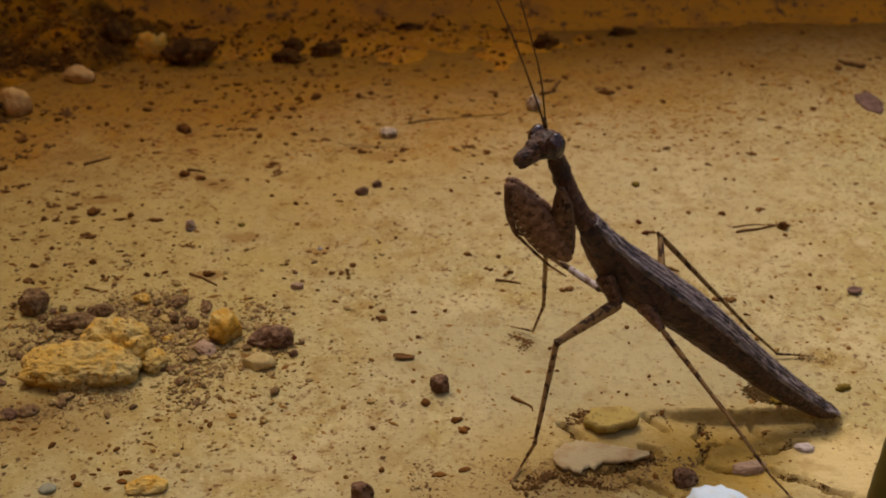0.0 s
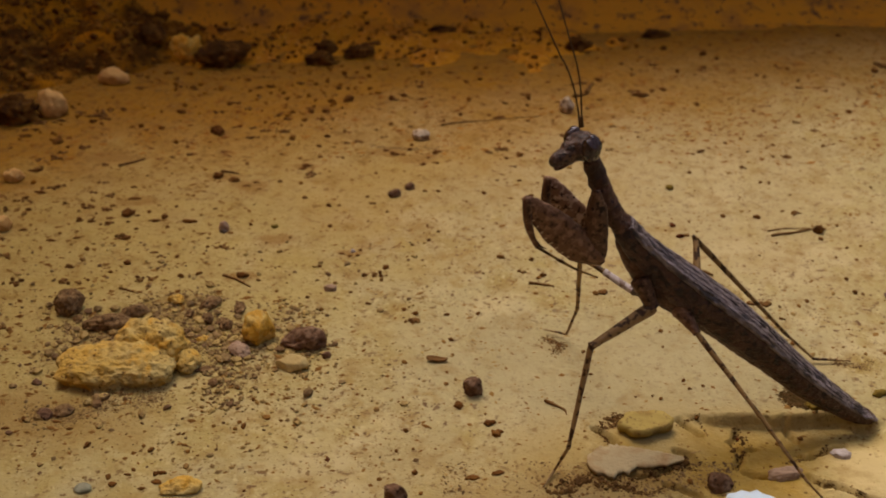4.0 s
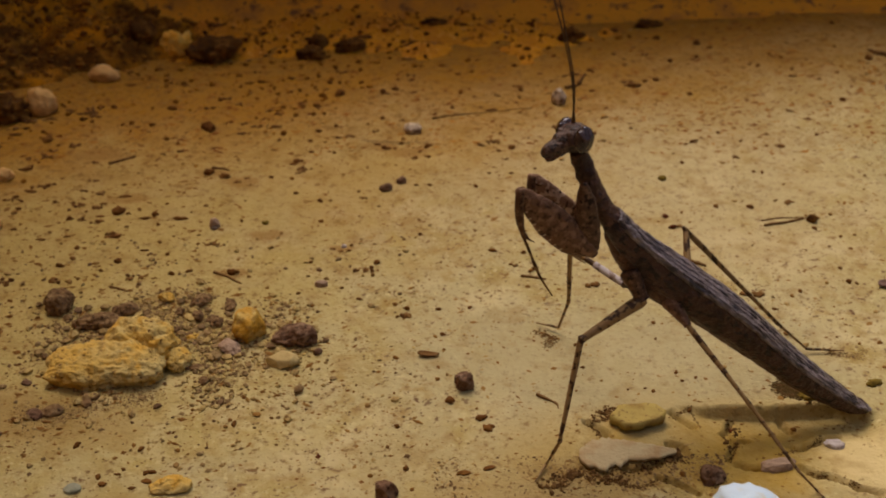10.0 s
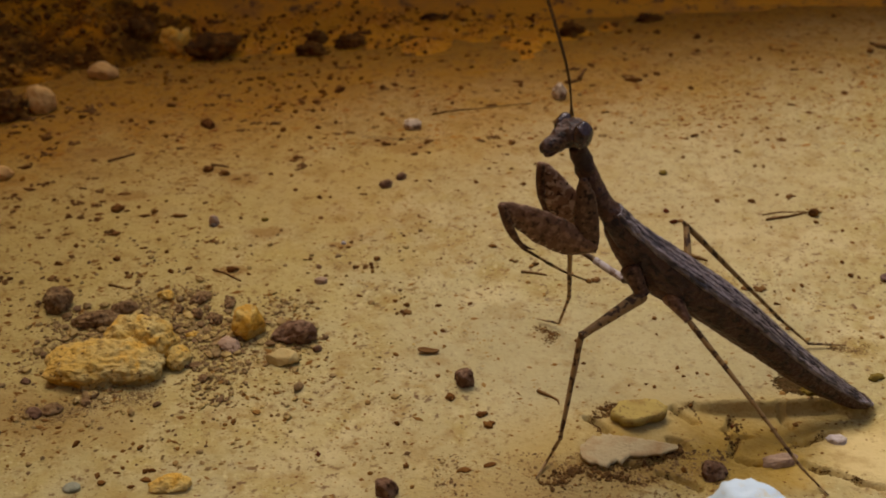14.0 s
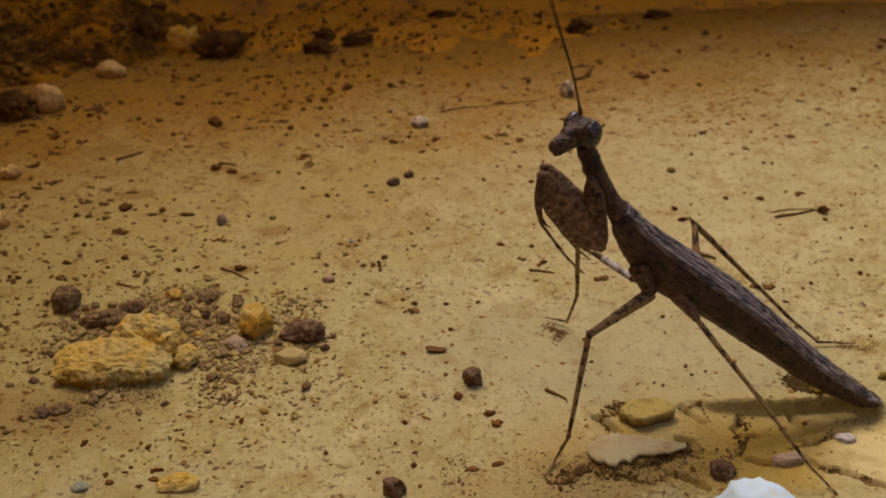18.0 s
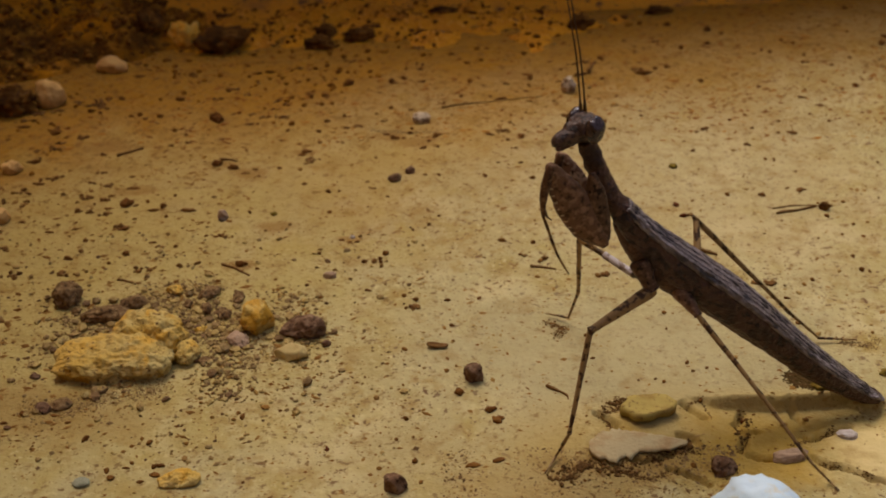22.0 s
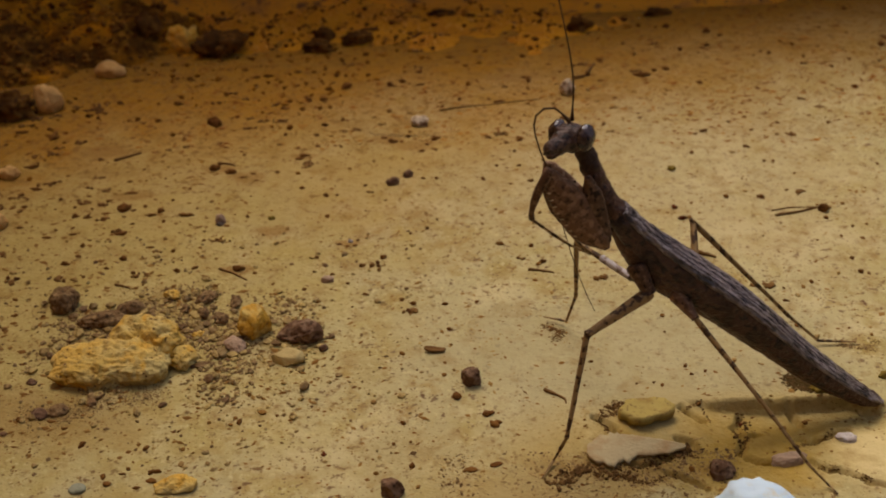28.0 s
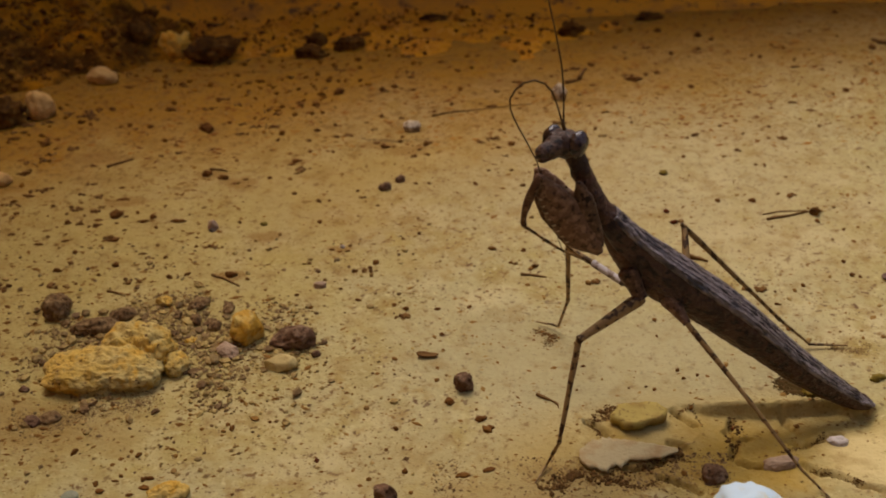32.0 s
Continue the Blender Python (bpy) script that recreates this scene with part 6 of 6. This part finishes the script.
UPRIGHT_ANTENNA_LATE = {
    17: [(14.2, 36.3), (12.9, 40.8), (11.8, 44.7), (10.1, 50.2)],
    18: [(14.3, 36.5), (13.3, 41.0), (12.0, 44.9), (10.2, 50.4)],
    19: [(14.5, 36.4), (14.0, 40.8), (12.8, 45.1), (11.1, 50.3)],
    22: [(14.6, 36.5), (14.3, 39.2), (13.8, 42.7), (12.8, 47.8)],
    23: [(13.8, 35.5), (13.6, 38.2), (12.9, 41.7), (11.8, 46.3)],
    24: [(13.8, 35.5), (13.8, 38.4), (12.7, 43.6), (11.2, 49.1)],
    25: [(13.7, 35.6), (13.9, 38.6), (13.2, 43.8), (12.0, 49.3)],
    28: [(13.8, 35.8), (13.7, 40.7), (12.3, 47.5), (11.1, 52.3)],
    30: [(13.7, 35.1), (13.7, 40.2), (12.9, 45.4), (11.8, 50.4)],
    31: [(14.1, 35.2), (13.8, 41.2), (12.7, 47.4), (11.8, 51.8)],
    32: [(13.9, 35.2), (13.6, 41.3), (12.3, 47.8), (11.2, 51.9)],
}
UPRIGHT_ANTENNA.update(UPRIGHT_ANTENNA_LATE)
CLEANED_ANTENNA = {
    0: [(13.4, 37.3), (11.3, 42.9), (9.7, 46.8), (7.7, 51.1)],
    3: [(13.5, 37.6), (12.7, 42.8), (11.1, 47.3), (9.3, 52.2)],
    6: [(13.6, 37.0), (13.2, 41.4), (12.4, 45.4), (10.6, 52.0)],
    7: [(13.3, 37.6), (11.3, 43.2), (9.3, 47.0), (7.0, 51.4)],
    8: [(13.4, 37.7), (11.6, 42.9), (9.6, 46.7), (7.2, 51.0)],
    9: [(14.1, 37.1), (13.8, 41.0), (12.9, 45.6), (11.2, 51.6)],
    13: [(14.0, 37.3), (13.6, 41.2), (12.6, 45.2), (10.7, 51.2)],
}
CLEANED_ANTENNA_LATE = {
    17: [(14.0, 37.0), (13.2, 41.4), (12.0, 45.2), (10.5, 50.7)],
    18: [(14.2, 37.2), (13.2, 41.6), (12.0, 45.5), (10.4, 50.9)],
    19: [(14.4, 37.1), (13.9, 41.4), (12.8, 45.7), (11.3, 50.8)],
    21: [(14.1, 37.3), (14.0, 38.8), (13.8, 41.1), (13.1, 48.4)],
    22.7: [(13.8, 36.7), (12.9, 39.6), (11.7, 43.1), (9.2, 47.6)],
    22.9: [(13.6, 36.3), (12.2, 36.9), (11.2, 35.4), (10.3, 32.8), (8.8, 29.6), (7.6, 26.0)],
    23.2: [(13.5, 36.2), (12.0, 36.2), (11.0, 34.7), (10.7, 32.6), (9.9, 30.4), (9.6, 28.0), (10.6, 23.5)],
}
CLEANED_ANTENNA_LAST = {
    23.5: [(13.4, 36.2), (11.9, 36.2), (11.0, 34.7), (11.2, 32.2), (12.1, 27.7), (13.5, 23.1), (15.2, 16.7)],
    24: [(13.1, 35.8), (11.5, 35.5), (10.7, 34.0), (11.0, 31.9), (11.4, 29.3), (13.0, 23.4), (14.7, 17.8), (17.0, 11.6)],
    25: [(13.2, 36.0), (11.6, 35.9), (10.9, 34.5), (11.0, 32.4), (11.7, 29.6), (13.1, 22.9), (14.7, 17.7), (17.1, 11.8)],
    28: [(13.4, 36.2), (12.1, 37.7), (10.5, 37.5), (10.0, 35.8), (10.7, 33.1), (11.4, 31.1), (13.6, 22.9), (15.3, 17.6), (17.3, 12.8)],
    30: [(13.6, 35.4), (12.8, 38.1), (11.3, 39.5), (9.6, 38.4), (9.5, 36.6), (10.7, 33.7), (11.5, 31.3), (13.9, 22.7), (16.2, 15.6)],
    32: [(13.8, 36.1), (12.4, 40.3), (10.5, 41.3), (8.8, 40.0), (8.7, 38.0), (10.7, 33.8), (11.5, 31.7), (13.7, 23.2), (16.6, 16.1)],
}

CLEANED_ANTENNA.update(CLEANED_ANTENNA_LATE)
CLEANED_ANTENNA.update(CLEANED_ANTENNA_LAST)


def link_pose(p, angle):
    """A link at p (world, mm) that points along the angle in the upright plane of the body."""
    q = (Vector(p) - BASE) * MM
    return pose(q.x, q.y, q.z, 0, -angle, 0)


def foreleg_rows(table, shoulder, dy):
    out = ([], [], [], [])
    full = []
    for r0, r1 in zip(table, table[1:]):
        full.append(r0)
        gap = max(abs(b - a) for a, b in zip(r0[1:], r1[1:]))
        for k in range(1, int(gap // 60) + 1):
            u = k / (int(gap // 60) + 1)
            full.append(tuple(a + (b - a) * u for a, b in zip(r0, r1)))
    full.append(table[-1])
    for t, *angles in full:
        p = shoulder + Vector((0, dy, 0))
        for k, (a, ln) in enumerate(zip(angles, (HIP, THIGH, SHIN, FOOT))):
            out[k].append((t, link_pose(p, a)))
            p = p + Vector((math.cos(radians(a)), 0, math.sin(radians(a)))) * ln
            if k == 0:
                p.y += -0.25 * (1 if dy < 0 else -1)
    return out


def chain_points(pts):
    """LINKS + 1 joints with even spacing along a smooth curve."""
    fine = [p for p in spline(pts, 24)]
    last = fine[-1] - fine[-2]
    last = last / np.linalg.norm(last)
    fine += [fine[-1] + last * 0.1 * k for k in range(1, 400)]
    out = [fine[0]]
    for p in fine:
        while np.linalg.norm(p - out[-1]) >= LINK and len(out) <= LINKS:
            out.append(out[-1] + (p - out[-1]) / np.linalg.norm(p - out[-1]) * LINK)
    return np.array(out[:LINKS + 1])


def antenna_rows(table, y):
    """Joint angles are taken between the known poses, so that the pieces keep their length."""
    times = sorted(table)
    shape = {}
    for t in times:
        q = chain_points(table[t])
        d = np.diff(q, axis=0)
        ang = np.unwrap(np.arctan2(d[:, 1], d[:, 0]))
        if ang[0] < -math.pi / 2:
            ang += 2 * math.pi
        shape[t] = (q[0], ang)
    rows = [[] for k in range(LINKS)]
    for t0, t1 in zip(times, times[1:] + [None]):
        steps = 1 if t1 is None else max(1, min(6, int(np.max(np.abs(shape[t1][1] - shape[t0][1])) / 0.5) + 1))
        for k in range(steps):
            u = k / steps
            t = t0 if t1 is None else t0 + (t1 - t0) * u
            root, ang = shape[t0] if t1 is None else (shape[t0][0] * (1 - u) + shape[t1][0] * u, shape[t0][1] * (1 - u) + shape[t1][1] * u)
            p = np.array(root)
            first = None
            for j in range(LINKS):
                m = link_pose((p[0], y, p[1]), math.degrees(ang[j]))
                if j == 0:
                    first = m.inverted()
                    rows[0].append((t, m))
                else:
                    rows[j].append((t, first @ m))
                p = p + LINK * np.array((math.cos(ang[j]), math.sin(ang[j])))
    return rows


def motions():
    walk(head, [(t, pose((x - BX) * MM, 0, z * MM, roll, pitch, yaw)) for t, x, z, yaw, pitch, roll in HEAD_ROWS])
    for links, table, shoulder, dy in ((forelegs[0], NEAR_ANGLES, NEAR_SHOULDER, -0.3), (forelegs[1], FAR_ANGLES, FAR_SHOULDER, 0.3)):
        for ob, rows in zip(links, foreleg_rows(table, shoulder, dy)):
            walk(ob, rows)
    for chain, table, y in ((antennae[0], CLEANED_ANTENNA, YB - 0.7), (antennae[1], UPRIGHT_ANTENNA, YB + 0.7)):
        for ob, rows in zip(chain, antenna_rows(table, y)):
            walk(ob, rows)


motions()
